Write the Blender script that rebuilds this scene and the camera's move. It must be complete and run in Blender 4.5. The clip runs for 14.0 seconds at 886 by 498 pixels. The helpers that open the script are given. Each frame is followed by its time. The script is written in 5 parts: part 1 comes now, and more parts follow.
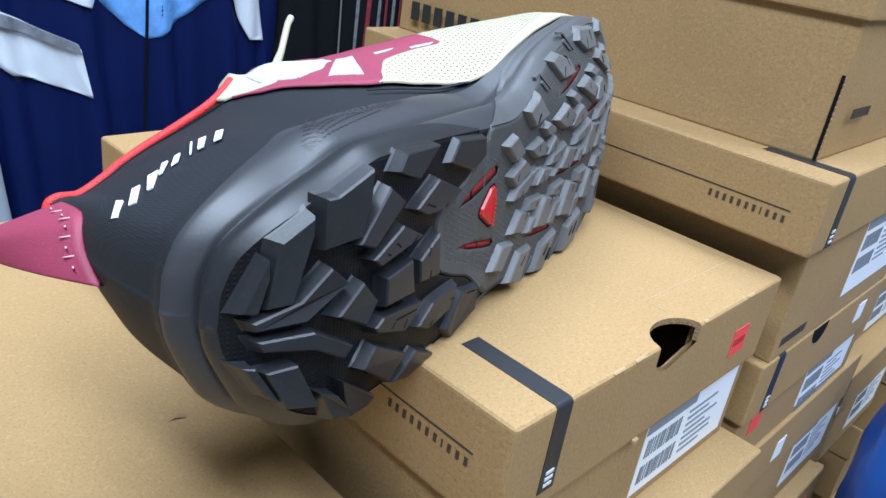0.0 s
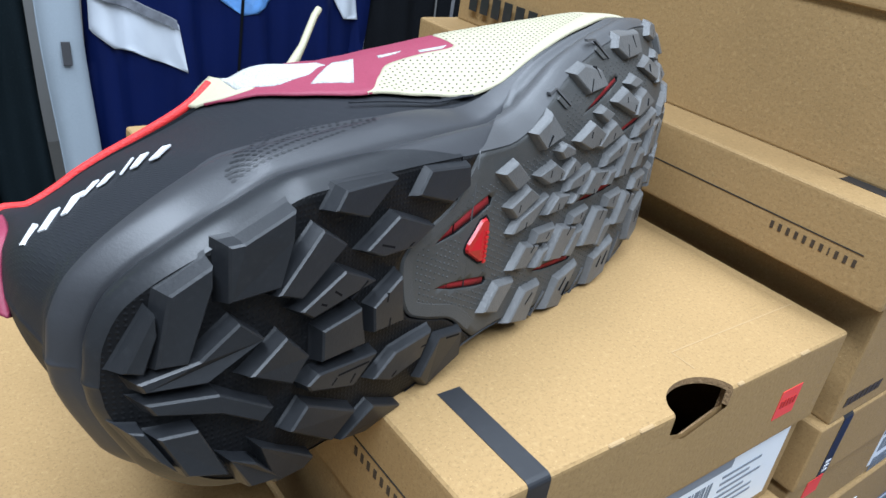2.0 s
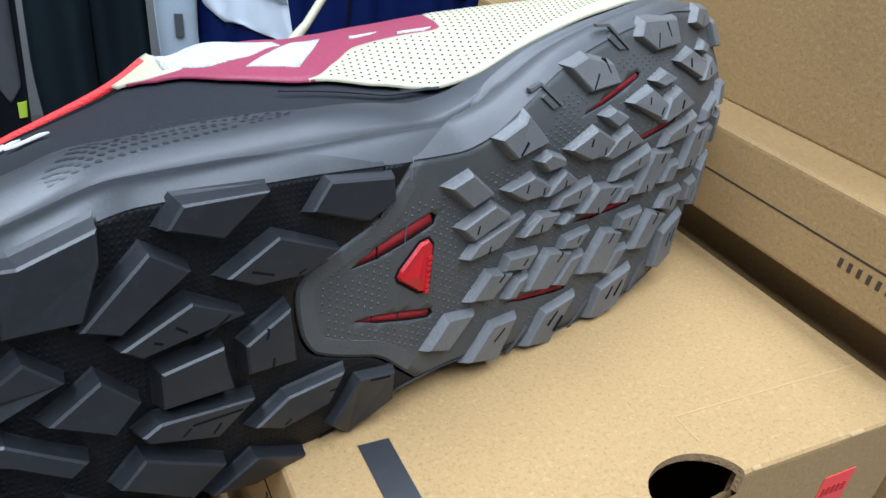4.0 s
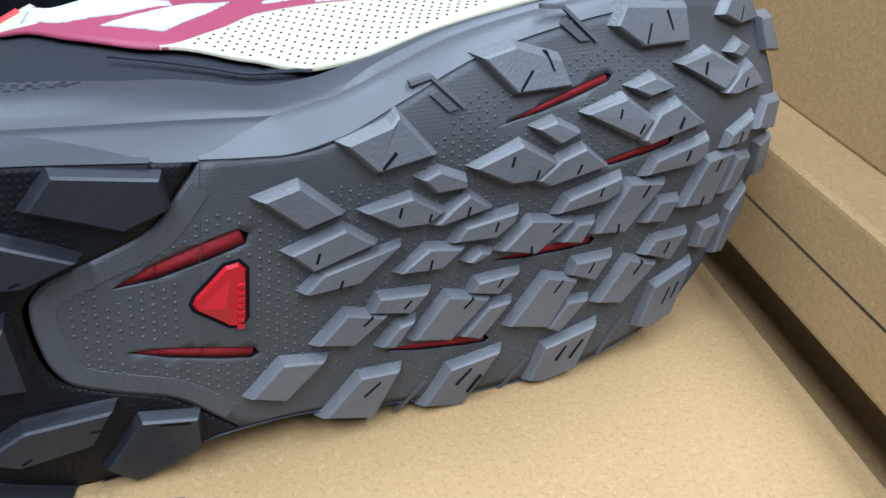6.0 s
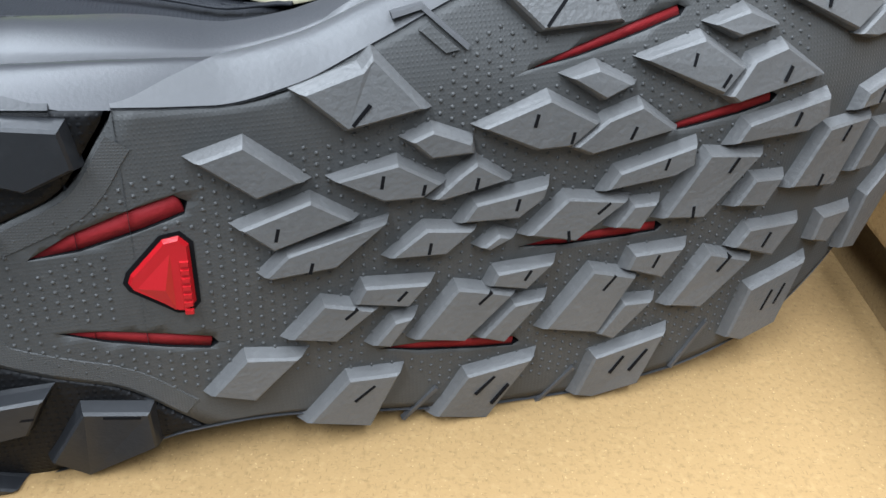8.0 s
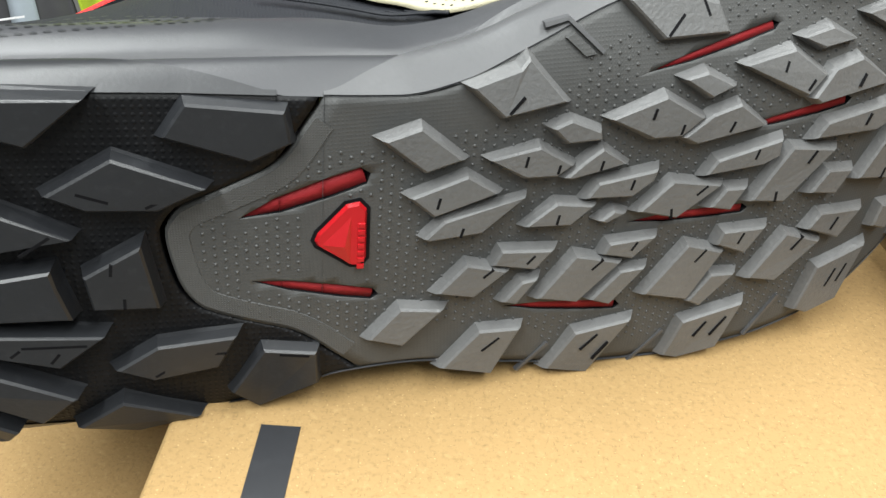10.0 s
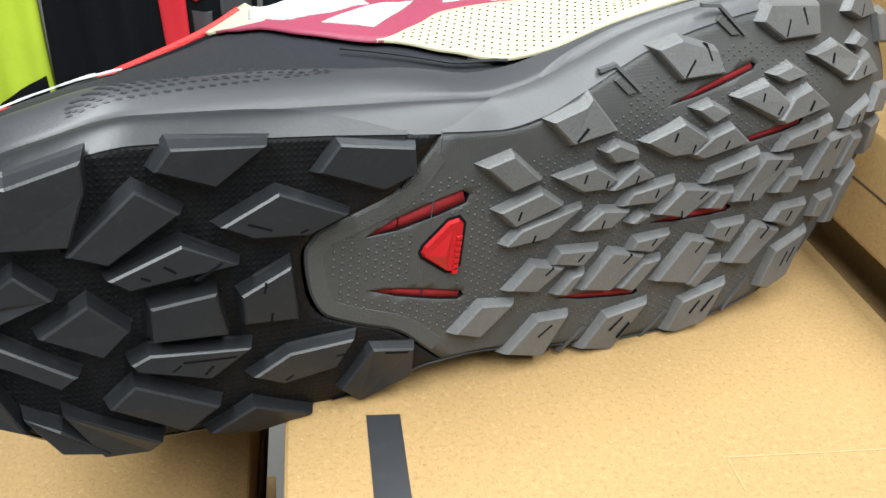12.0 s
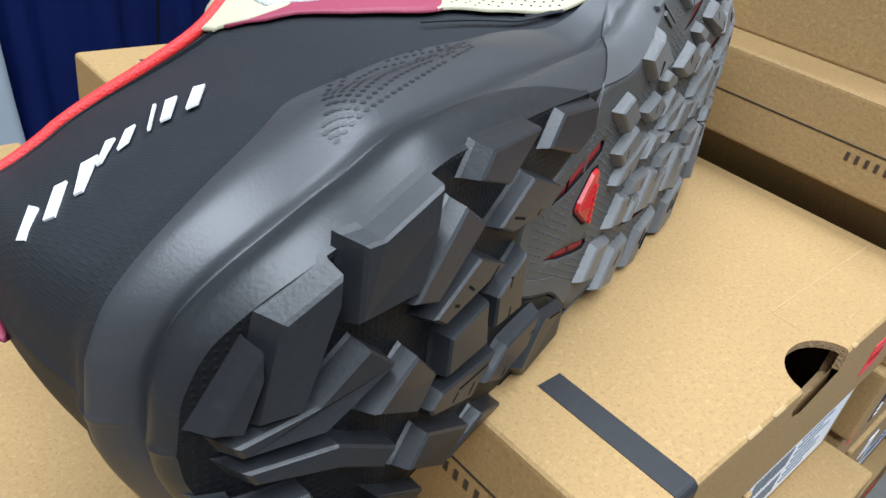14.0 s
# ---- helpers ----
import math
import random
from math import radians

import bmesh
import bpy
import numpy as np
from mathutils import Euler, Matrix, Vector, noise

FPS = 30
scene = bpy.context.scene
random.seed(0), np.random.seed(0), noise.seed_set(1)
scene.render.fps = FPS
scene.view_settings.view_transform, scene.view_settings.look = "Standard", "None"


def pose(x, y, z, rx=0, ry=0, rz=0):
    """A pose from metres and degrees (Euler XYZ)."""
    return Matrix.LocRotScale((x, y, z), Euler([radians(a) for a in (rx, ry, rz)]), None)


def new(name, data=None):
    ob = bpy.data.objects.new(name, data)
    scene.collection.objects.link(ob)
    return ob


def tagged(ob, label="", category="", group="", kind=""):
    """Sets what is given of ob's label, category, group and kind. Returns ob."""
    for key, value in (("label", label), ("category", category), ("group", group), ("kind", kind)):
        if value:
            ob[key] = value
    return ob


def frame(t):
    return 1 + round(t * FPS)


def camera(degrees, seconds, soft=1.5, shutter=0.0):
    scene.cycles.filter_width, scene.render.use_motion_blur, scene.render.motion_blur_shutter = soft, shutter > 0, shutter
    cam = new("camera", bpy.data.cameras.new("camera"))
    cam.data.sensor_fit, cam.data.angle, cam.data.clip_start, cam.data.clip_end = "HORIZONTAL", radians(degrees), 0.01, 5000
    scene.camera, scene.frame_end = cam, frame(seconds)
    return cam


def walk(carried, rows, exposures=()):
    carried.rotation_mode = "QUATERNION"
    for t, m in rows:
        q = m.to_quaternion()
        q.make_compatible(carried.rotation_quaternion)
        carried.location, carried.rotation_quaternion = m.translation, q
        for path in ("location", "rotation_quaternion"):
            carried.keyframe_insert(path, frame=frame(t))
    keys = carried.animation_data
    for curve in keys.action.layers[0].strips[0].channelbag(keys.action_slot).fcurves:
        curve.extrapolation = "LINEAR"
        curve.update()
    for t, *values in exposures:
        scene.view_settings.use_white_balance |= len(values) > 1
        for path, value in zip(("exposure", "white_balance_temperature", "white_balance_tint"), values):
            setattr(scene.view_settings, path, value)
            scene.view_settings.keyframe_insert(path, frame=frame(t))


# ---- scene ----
cam = camera(60.5, 14.0)
METRES, EYE, TILT, LEAN, TURN = 0.555, 0.15355, -25.0, -8.0, -44.6
ROWS = [
    (0.0, 0.0, 0.0, 0.0, -0.0, 0.0, 0.0),
    (0.5, 0.0152, 0.0128, 0.0067, 1.51, -0.26, -0.71),
    (1.0, 0.0372, 0.0315, 0.0163, 3.21, -0.69, -1.59),
    (1.5, 0.053, 0.0489, 0.0264, 5.17, -1.2, -2.59),
    (2.0, 0.07, 0.0671, 0.0371, 7.51, -1.72, -3.62),
    (4.5, 0.1725, 0.2022, 0.0761, 19.8, -4.51, -9.08),
    (5.0, 0.2005, 0.2377, 0.0881, 23.46, -5.22, -11.06),
    (5.5, 0.226, 0.269, 0.0977, 27.11, -6.11, -12.8),
    (6.0, 0.2386, 0.3105, 0.1052, 30.48, -7.54, -13.98),
    (6.5, 0.2454, 0.3608, 0.106, 34.19, -9.7, -14.49),
    (7.0, 0.2459, 0.4025, 0.1149, 38.06, -11.63, -14.4),
    (9.5, 0.25, 0.3638, 0.1067, 44.88, -13.71, -15.38),
    (10.0, 0.2495, 0.3301, 0.1001, 44.09, -13.2, -15.89),
    (10.5, 0.2476, 0.2968, 0.0944, 42.9, -12.47, -16.34),
    (11.0, 0.24, 0.2613, 0.0863, 40.97, -11.68, -16.51),
    (11.5, 0.2293, 0.2365, 0.0791, 37.83, -10.59, -15.97),
    (12.0, 0.213, 0.219, 0.082, 32.86, -8.95, -14.21),
    (12.5, 0.1691, 0.1918, 0.0845, 25.58, -7.55, -11.06),
    (13.0, 0.0968, 0.1573, 0.0787, 16.84, -7.09, -7.45),
    (13.5, 0.0205, 0.1586, 0.0666, 7.98, -7.35, -4.58),
    (14.0, -0.0283, 0.1543, 0.0504, 1.7, -7.53, -2.22),
]
walk(cam, [(t, pose(-0.185, -0.10961, EYE, TILT, LEAN, TURN) @ pose(METRES * x, METRES * y, METRES * z, 90 + pitch, roll, yaw)) for t, x, y, z, yaw, pitch, roll in ROWS],
     exposures=((0.0, 0.24, 5300, 9), (0.6, 0.22, 5450, 9), (2.2, 0.2, 5550, 8), (4.5, 0.15, 5400, 9), (6.0, 0.2, 5250, 10), (7.0, 0.22, 5300, 10), (9.5, 0.47, 6600, 7), (12.5, 0.38, 6350, 7), (13.5, 0.25, 5950, 8), (14.0, 0.2, 5800, 8)))


# ---- world and light ----
world = bpy.data.worlds.new("shop_air")
scene.world = world
world.use_nodes = True
world.node_tree.nodes["Background"].inputs["Color"].default_value = (0.85, 0.92, 1.0, 1)
world.node_tree.nodes["Background"].inputs["Strength"].default_value = 0.05


def ceiling_lamp(x, y, z, sx, sy, power, colour=(0.95, 0.98, 1.0)):
    data = bpy.data.lights.new("ceiling_lamp_light", "AREA")
    data.shape, data.size, data.size_y, data.energy, data.color = "RECTANGLE", sx, sy, power, colour
    ob = new("ceiling_lamp_light", data)
    ob.matrix_world = pose(x, y, z)
    return ob


for lx, ly, power in ((-0.60, 0.35, 36), (0.7, 0.5, 24), (-0.75, -0.90, 45), (0.7, -0.90, 34)):
    ceiling_lamp(lx, ly, 1.75, 0.30, 1.25, power)


# ---- materials ----
def material(name, colour, rough=0.6, metal=0.0, grain=0.0, grain_scale=400.0, stain=0.0, stain_scale=12.0,
             bump=0.0, bump_scale=600.0, spec=0.5, sheen=0.0, tint=None, per_object=0.0, fleck=0.0):
    m = bpy.data.materials.new(name)
    m.use_nodes = True
    nt = m.node_tree
    nodes, link = nt.nodes, nt.links.new
    b = nodes["Principled BSDF"]
    b.inputs["Roughness"].default_value = rough
    b.inputs["Metallic"].default_value = metal
    b.inputs["Specular IOR Level"].default_value = spec
    b.inputs["Sheen Weight"].default_value = sheen
    co = nodes.new("ShaderNodeTexCoord").outputs["Object"]
    rgb = nodes.new("ShaderNodeRGB")
    rgb.outputs[0].default_value = (*colour, 1)
    col = rgb.outputs[0]

    def mixed(col, fac, other, mode="MIX"):
        mx = nodes.new("ShaderNodeMix")
        mx.data_type, mx.blend_type = "RGBA", mode
        link(fac, mx.inputs["Factor"])
        link(col, mx.inputs["A"])
        mx.inputs["B"].default_value = (*other, 1)
        return mx.outputs["Result"]

    def noise_fac(scale, lo, hi, amount, detail=4.0):
        nz = nodes.new("ShaderNodeTexNoise")
        link(co, nz.inputs["Vector"])
        nz.inputs["Scale"].default_value, nz.inputs["Detail"].default_value = scale, detail
        mr = nodes.new("ShaderNodeMapRange")
        link(nz.outputs["Fac"], mr.inputs["Value"])
        mr.inputs["From Min"].default_value, mr.inputs["From Max"].default_value = lo, hi
        mr.inputs["To Max"].default_value = amount
        return mr.outputs["Result"]

    dark = tuple(c * 0.45 for c in colour)
    light = tint or tuple(min(1, c * 1.5 + 0.02) for c in colour)
    if stain:
        col = mixed(col, noise_fac(stain_scale, 0.42, 0.72, stain), dark)
    if grain:
        col = mixed(col, noise_fac(grain_scale, 0.52, 0.75, grain), dark)
        col = mixed(col, noise_fac(grain_scale * 0.6, 0.55, 0.78, grain), light)
    if fleck:
        # short dark fibres lying both ways, and sparse pale ones
        for stretch, other, lo in (((1, 0.28, 1), dark, 0.665), ((0.28, 1, 1), dark, 0.665), ((0.6, 0.6, 1), tuple(min(1, c * 1.7 + 0.05) for c in colour), 0.69)):
            mp = nodes.new("ShaderNodeMapping")
            mp.inputs["Scale"].default_value = stretch
            link(co, mp.inputs["Vector"])
            nz = nodes.new("ShaderNodeTexNoise")
            link(mp.outputs["Vector"], nz.inputs["Vector"])
            nz.inputs["Scale"].default_value, nz.inputs["Detail"].default_value = 2000.0, 1.0
            mr = nodes.new("ShaderNodeMapRange")
            link(nz.outputs["Fac"], mr.inputs["Value"])
            mr.inputs["From Min"].default_value, mr.inputs["From Max"].default_value, mr.inputs["To Max"].default_value = lo, lo + 0.06, fleck
            col = mixed(col, mr.outputs["Result"], other)
    if per_object:
        info = nodes.new("ShaderNodeObjectInfo")
        mr = nodes.new("ShaderNodeMapRange")
        link(info.outputs["Random"], mr.inputs["Value"])
        mr.inputs["To Max"].default_value = per_object
        col = mixed(col, mr.outputs["Result"], dark)
    link(col, b.inputs["Base Color"])
    if bump:
        nz = nodes.new("ShaderNodeTexNoise")
        link(co, nz.inputs["Vector"])
        nz.inputs["Scale"].default_value, nz.inputs["Detail"].default_value = bump_scale, 3.0
        bp = nodes.new("ShaderNodeBump")
        bp.inputs["Strength"].default_value, bp.inputs["Distance"].default_value = bump, 0.001
        link(nz.outputs["Fac"], bp.inputs["Height"])
        link(bp.outputs["Normal"], b.inputs["Normal"])
    return m


def wave_bump(m, kx, ky, strength, turn=0.0, distance=0.0006, power=1.0):
    """Adds a regular raised pattern: the product of two sine waves across the surface's own s and w."""
    nt = m.node_tree
    nodes, link = nt.nodes, nt.links.new
    sep = nodes.new("ShaderNodeSeparateXYZ")
    mp = nodes.new("ShaderNodeMapping")
    mp.inputs["Rotation"].default_value = (0, 0, radians(turn))
    link(nodes.new("ShaderNodeTexCoord").outputs["Object"], mp.inputs["Vector"])
    link(mp.outputs["Vector"], sep.inputs[0])
    waves = []
    for axis, k in (("X", kx), ("Y", ky)):
        mul = nodes.new("ShaderNodeMath")
        mul.operation = "MULTIPLY"
        mul.inputs[1].default_value = k
        link(sep.outputs[axis], mul.inputs[0])
        sn = nodes.new("ShaderNodeMath")
        sn.operation = "SINE"
        link(mul.outputs[0], sn.inputs[0])
        waves.append(sn.outputs[0])
    pr = nodes.new("ShaderNodeMath")
    pr.operation = "MULTIPLY"
    link(waves[0], pr.inputs[0])
    link(waves[1], pr.inputs[1])
    mr = nodes.new("ShaderNodeMapRange")
    mr.inputs["From Min"].default_value, mr.inputs["From Max"].default_value = 0.2 * power, 0.9
    link(pr.outputs[0], mr.inputs["Value"])
    bp = nodes.new("ShaderNodeBump")
    bp.inputs["Strength"].default_value, bp.inputs["Distance"].default_value = strength, distance
    link(mr.outputs["Result"], bp.inputs["Height"])
    b = nodes["Principled BSDF"]
    if b.inputs["Normal"].links:
        link(b.inputs["Normal"].links[0].from_socket, bp.inputs["Normal"])
    link(bp.outputs["Normal"], b.inputs["Normal"])
    return mr.outputs["Result"]


CARD = material("brown_cardboard", (0.325, 0.210, 0.088), 0.75, grain=0.42, grain_scale=700, stain=0.16, stain_scale=16,
                bump=0.25, bump_scale=450, spec=0.3, tint=(0.45, 0.31, 0.14), fleck=0.42)
CARD_INSIDE = material("cut_cardboard_edge", (0.27, 0.17, 0.08), 0.9, grain=0.6, grain_scale=900, bump=0.6, bump_scale=900)
INK = material("black_print", (0.018, 0.019, 0.022), 0.45, grain=0.2, grain_scale=300, stain=0.1)
PRINT_BROWN = material("dark_brown_print", (0.045, 0.03, 0.018), 0.7, grain=0.3)
PAPER = material("white_label_paper", (0.78, 0.80, 0.82), 0.5, stain=0.05, grain=0.05)
PRINT_GREY = material("grey_label_print", (0.20, 0.22, 0.25), 0.6, grain=0.2)
RED_STICKER = material("red_price_sticker", (0.80, 0.07, 0.05), 0.5, stain=0.15, stain_scale=60)
STICKER_PRINT = material("dark_red_sticker_print", (0.42, 0.025, 0.02), 0.6, grain=0.3)
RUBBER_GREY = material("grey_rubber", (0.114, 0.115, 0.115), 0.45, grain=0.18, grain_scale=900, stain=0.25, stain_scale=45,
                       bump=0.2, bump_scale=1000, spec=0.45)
# base tone lowered below the lugs' grey: occlusion between lugs put into the colour
RUBBER_GREY_SHADED = material("grey_textured_rubber_shaded", (0.060, 0.061, 0.060), 0.55, grain=0.15, grain_scale=700, stain=0.25,
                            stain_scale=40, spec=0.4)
wave_bump(RUBBER_GREY_SHADED, 5200, 5200, 0.3, 40, 0.00015)
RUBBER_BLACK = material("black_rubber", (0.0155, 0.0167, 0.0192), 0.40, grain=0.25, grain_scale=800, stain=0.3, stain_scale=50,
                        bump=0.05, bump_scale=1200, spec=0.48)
# same black rubber as the heel lugs, darkened for the shade between them
RUBBER_BLACK_SHADED = material("black_knurled_rubber_shaded", (0.0035, 0.0038, 0.0048), 0.55, grain=0.2, grain_scale=700, stain=0.2, spec=0.25)
wave_bump(RUBBER_BLACK_SHADED, 2900, 2900, 0.45, 45, 0.0003)
RUBBER_SMOOTH = material("smooth_grey_rubber_rand", (0.070, 0.071, 0.074), 0.46, grain=0.08, grain_scale=500, stain=0.15, stain_scale=30,
                         bump=0.08, bump_scale=900)
FOAM = material("dark_slate_midsole_foam", (0.034, 0.035, 0.039), 0.42, grain=0.12, grain_scale=700, stain=0.2, stain_scale=25,
                bump=0.05, bump_scale=1500, spec=0.55)
FABRIC_BLACK = material("black_coated_fabric", (0.0165, 0.0178, 0.0215), 0.6, grain=0.15, grain_scale=1500, stain=0.1, bump=0.1,
                        bump_scale=2500, spec=0.2)
wave_bump(FABRIC_BLACK, 5200, 5200, 0.25, 45, 0.0003)
CREAM = material("cream_synthetic_mesh", (0.40, 0.37, 0.255), 0.65, grain=0.10, grain_scale=900, stain=0.06, stain_scale=30, bump=0.2,
                 bump_scale=1500)
WHITE_KNIT = material("white_knit_fabric", (0.42, 0.42, 0.405), 0.85, grain=0.5, grain_scale=900, bump=0.9, bump_scale=900)
BURGUNDY = material("burgundy_overlay_film", (0.235, 0.028, 0.062), 0.6, grain=0.2, grain_scale=900, stain=0.1, bump=0.2, bump_scale=2000)
RED_TRIM = material("red_woven_trim", (0.62, 0.022, 0.02), 0.6, grain=0.25, grain_scale=900, bump=0.5, bump_scale=1500)
RED_PLASTIC = material("red_moulded_rubber", (0.43, 0.007, 0.012), 0.33, grain=0.1, stain=0.1, bump=0.1)
RED_FOAM = material("red_plate_in_groove", (0.24, 0.004, 0.008), 0.75, grain=0.2, bump=0.3)
WHITE_PRINT = material("white_print", (0.66, 0.66, 0.66), 0.5, grain=0.08)
# black that paints the shade inside holes, cuts and grooves; also the emblem's rim
RIM_AND_HOLE_SHADE = material("black_rim_and_hole_shade", (0.006, 0.006, 0.007), 0.8, grain=0.1, spec=0.1)


# ---- mesh helpers ----
def mesh_object(name, bm, mat, parent=None, smooth=False):
    me = bpy.data.meshes.new(name)
    bmesh.ops.recalc_face_normals(bm, faces=bm.faces[:])
    bm.to_mesh(me)
    bm.free()
    if smooth:
        for p in me.polygons:
            p.use_smooth = True
    me.materials.append(mat)
    ob = new(name, me)
    ob.parent = parent
    return ob


def part(name, bm, mat, parent, label="", smooth=False):
    ob = mesh_object(name, bm, mat, parent, smooth)
    if label:
        tagged(ob, label)
    return ob


def empty(name, m):
    ob = new(name)
    ob.matrix_world = m
    ob.empty_display_size = 0.02
    return ob


def slab(x0, y0, z0, x1, y1, z1, bevel=0.0, segments=2):
    bm = bmesh.new()
    bmesh.ops.create_cube(bm, size=1)
    for v in bm.verts:
        v.co = Vector((x0 if v.co.x < 0 else x1, y0 if v.co.y < 0 else y1, z0 if v.co.z < 0 else z1))
    if bevel:
        bmesh.ops.bevel(bm, geom=bm.edges[:], offset=bevel, segments=segments, affect="EDGES", profile=0.6)
    return bm


def prism(outline, z0, z1, bevel=0.0):
    """A straight prism over a plan outline, with the top edge rounded off by bevel."""
    bm = bmesh.new()
    low = [bm.verts.new((x, y, z0)) for x, y in outline]
    high = [bm.verts.new((x, y, z1)) for x, y in outline]
    bm.faces.new(low[::-1])
    top = bm.faces.new(high)
    for i in range(len(low)):
        j = (i + 1) % len(low)
        bm.faces.new((low[i], low[j], high[j], high[i]))
    if bevel:
        bmesh.ops.bevel(bm, geom=top.edges[:], offset=bevel, segments=2, affect="EDGES")
    return bm


def spline(knots, x):
    """Smooth (monotone Hermite) interpolation through (x, y) knots."""
    if x <= knots[0][0]:
        return knots[0][1]
    if x >= knots[-1][0]:
        return knots[-1][1]
    for i in range(len(knots) - 1):
        (x0, y0), (x1, y1) = knots[i], knots[i + 1]
        if x <= x1:
            def slope(a):
                if a == 0 or a == len(knots) - 1:
                    return 0.0 if len(knots) > 2 else (y1 - y0) / (x1 - x0)
                d0 = (knots[a][1] - knots[a - 1][1]) / (knots[a][0] - knots[a - 1][0])
                d1 = (knots[a + 1][1] - knots[a][1]) / (knots[a + 1][0] - knots[a][0])
                return 0.0 if d0 * d1 <= 0 else 2 * d0 * d1 / (d0 + d1)
            h, u = x1 - x0, (x - x0) / (x1 - x0)
            return ((1 + 2 * u) * (1 - u) ** 2 * y0 + u * (1 - u) ** 2 * h * slope(i)
                    + u * u * (3 - 2 * u) * y1 + u * u * (u - 1) * h * slope(i + 1))


def cut(ob, cutter_bm, mat=None):
    """Cuts a shape out of a mesh object for good."""
    me = bpy.data.meshes.new("cutter")
    bmesh.ops.recalc_face_normals(cutter_bm, faces=cutter_bm.faces[:])
    cutter_bm.to_mesh(me)
    cutter_bm.free()
    if mat:
        me.materials.append(mat)
    else:
        me.materials.append(ob.data.materials[0])
    tool = new("cutter", me)
    tool.matrix_world = ob.parent.matrix_world if ob.parent else Matrix()
    md = ob.modifiers.new("cut", "BOOLEAN")
    md.operation, md.object, md.solver, md.material_mode = "DIFFERENCE", tool, "EXACT", "TRANSFER"
    bpy.context.view_layer.update()
    out = bpy.data.meshes.new_from_object(ob.evaluated_get(bpy.context.evaluated_depsgraph_get()))
    ob.modifiers.clear()
    ob.data = out
    bpy.data.objects.remove(tool)


# ---- shoe boxes ----
def letters(parent, name, mat, origin, along, up, widths, height, gap, lean=0.0, thick=0.0003, label=""):
    """A row of plain bars, one for each character of a printed word that is not lettered."""
    out = along.cross(up).normalized()
    x = 0.0
    for wd in widths:
        if wd > 0:
            bm = bmesh.new()
            ring = [(x, 0), (x + wd, 0), (x + wd + lean * height, height), (x + lean * height, height)]
            low = [bm.verts.new(origin + along * a + up * b) for a, b in ring]
            high = [bm.verts.new(v.co + out * thick) for v in low]
            bm.faces.new(high)
            for i in range(4):
                bm.faces.new((low[i], low[(i + 1) % 4], high[(i + 1) % 4], high[i]))
            part(name, bm, mat, parent, label)
            x += wd + gap
        else:
            x -= wd
    return x


X, Y, Z = Vector((1, 0, 0)), Vector((0, 1, 0)), Vector((0, 0, 1))


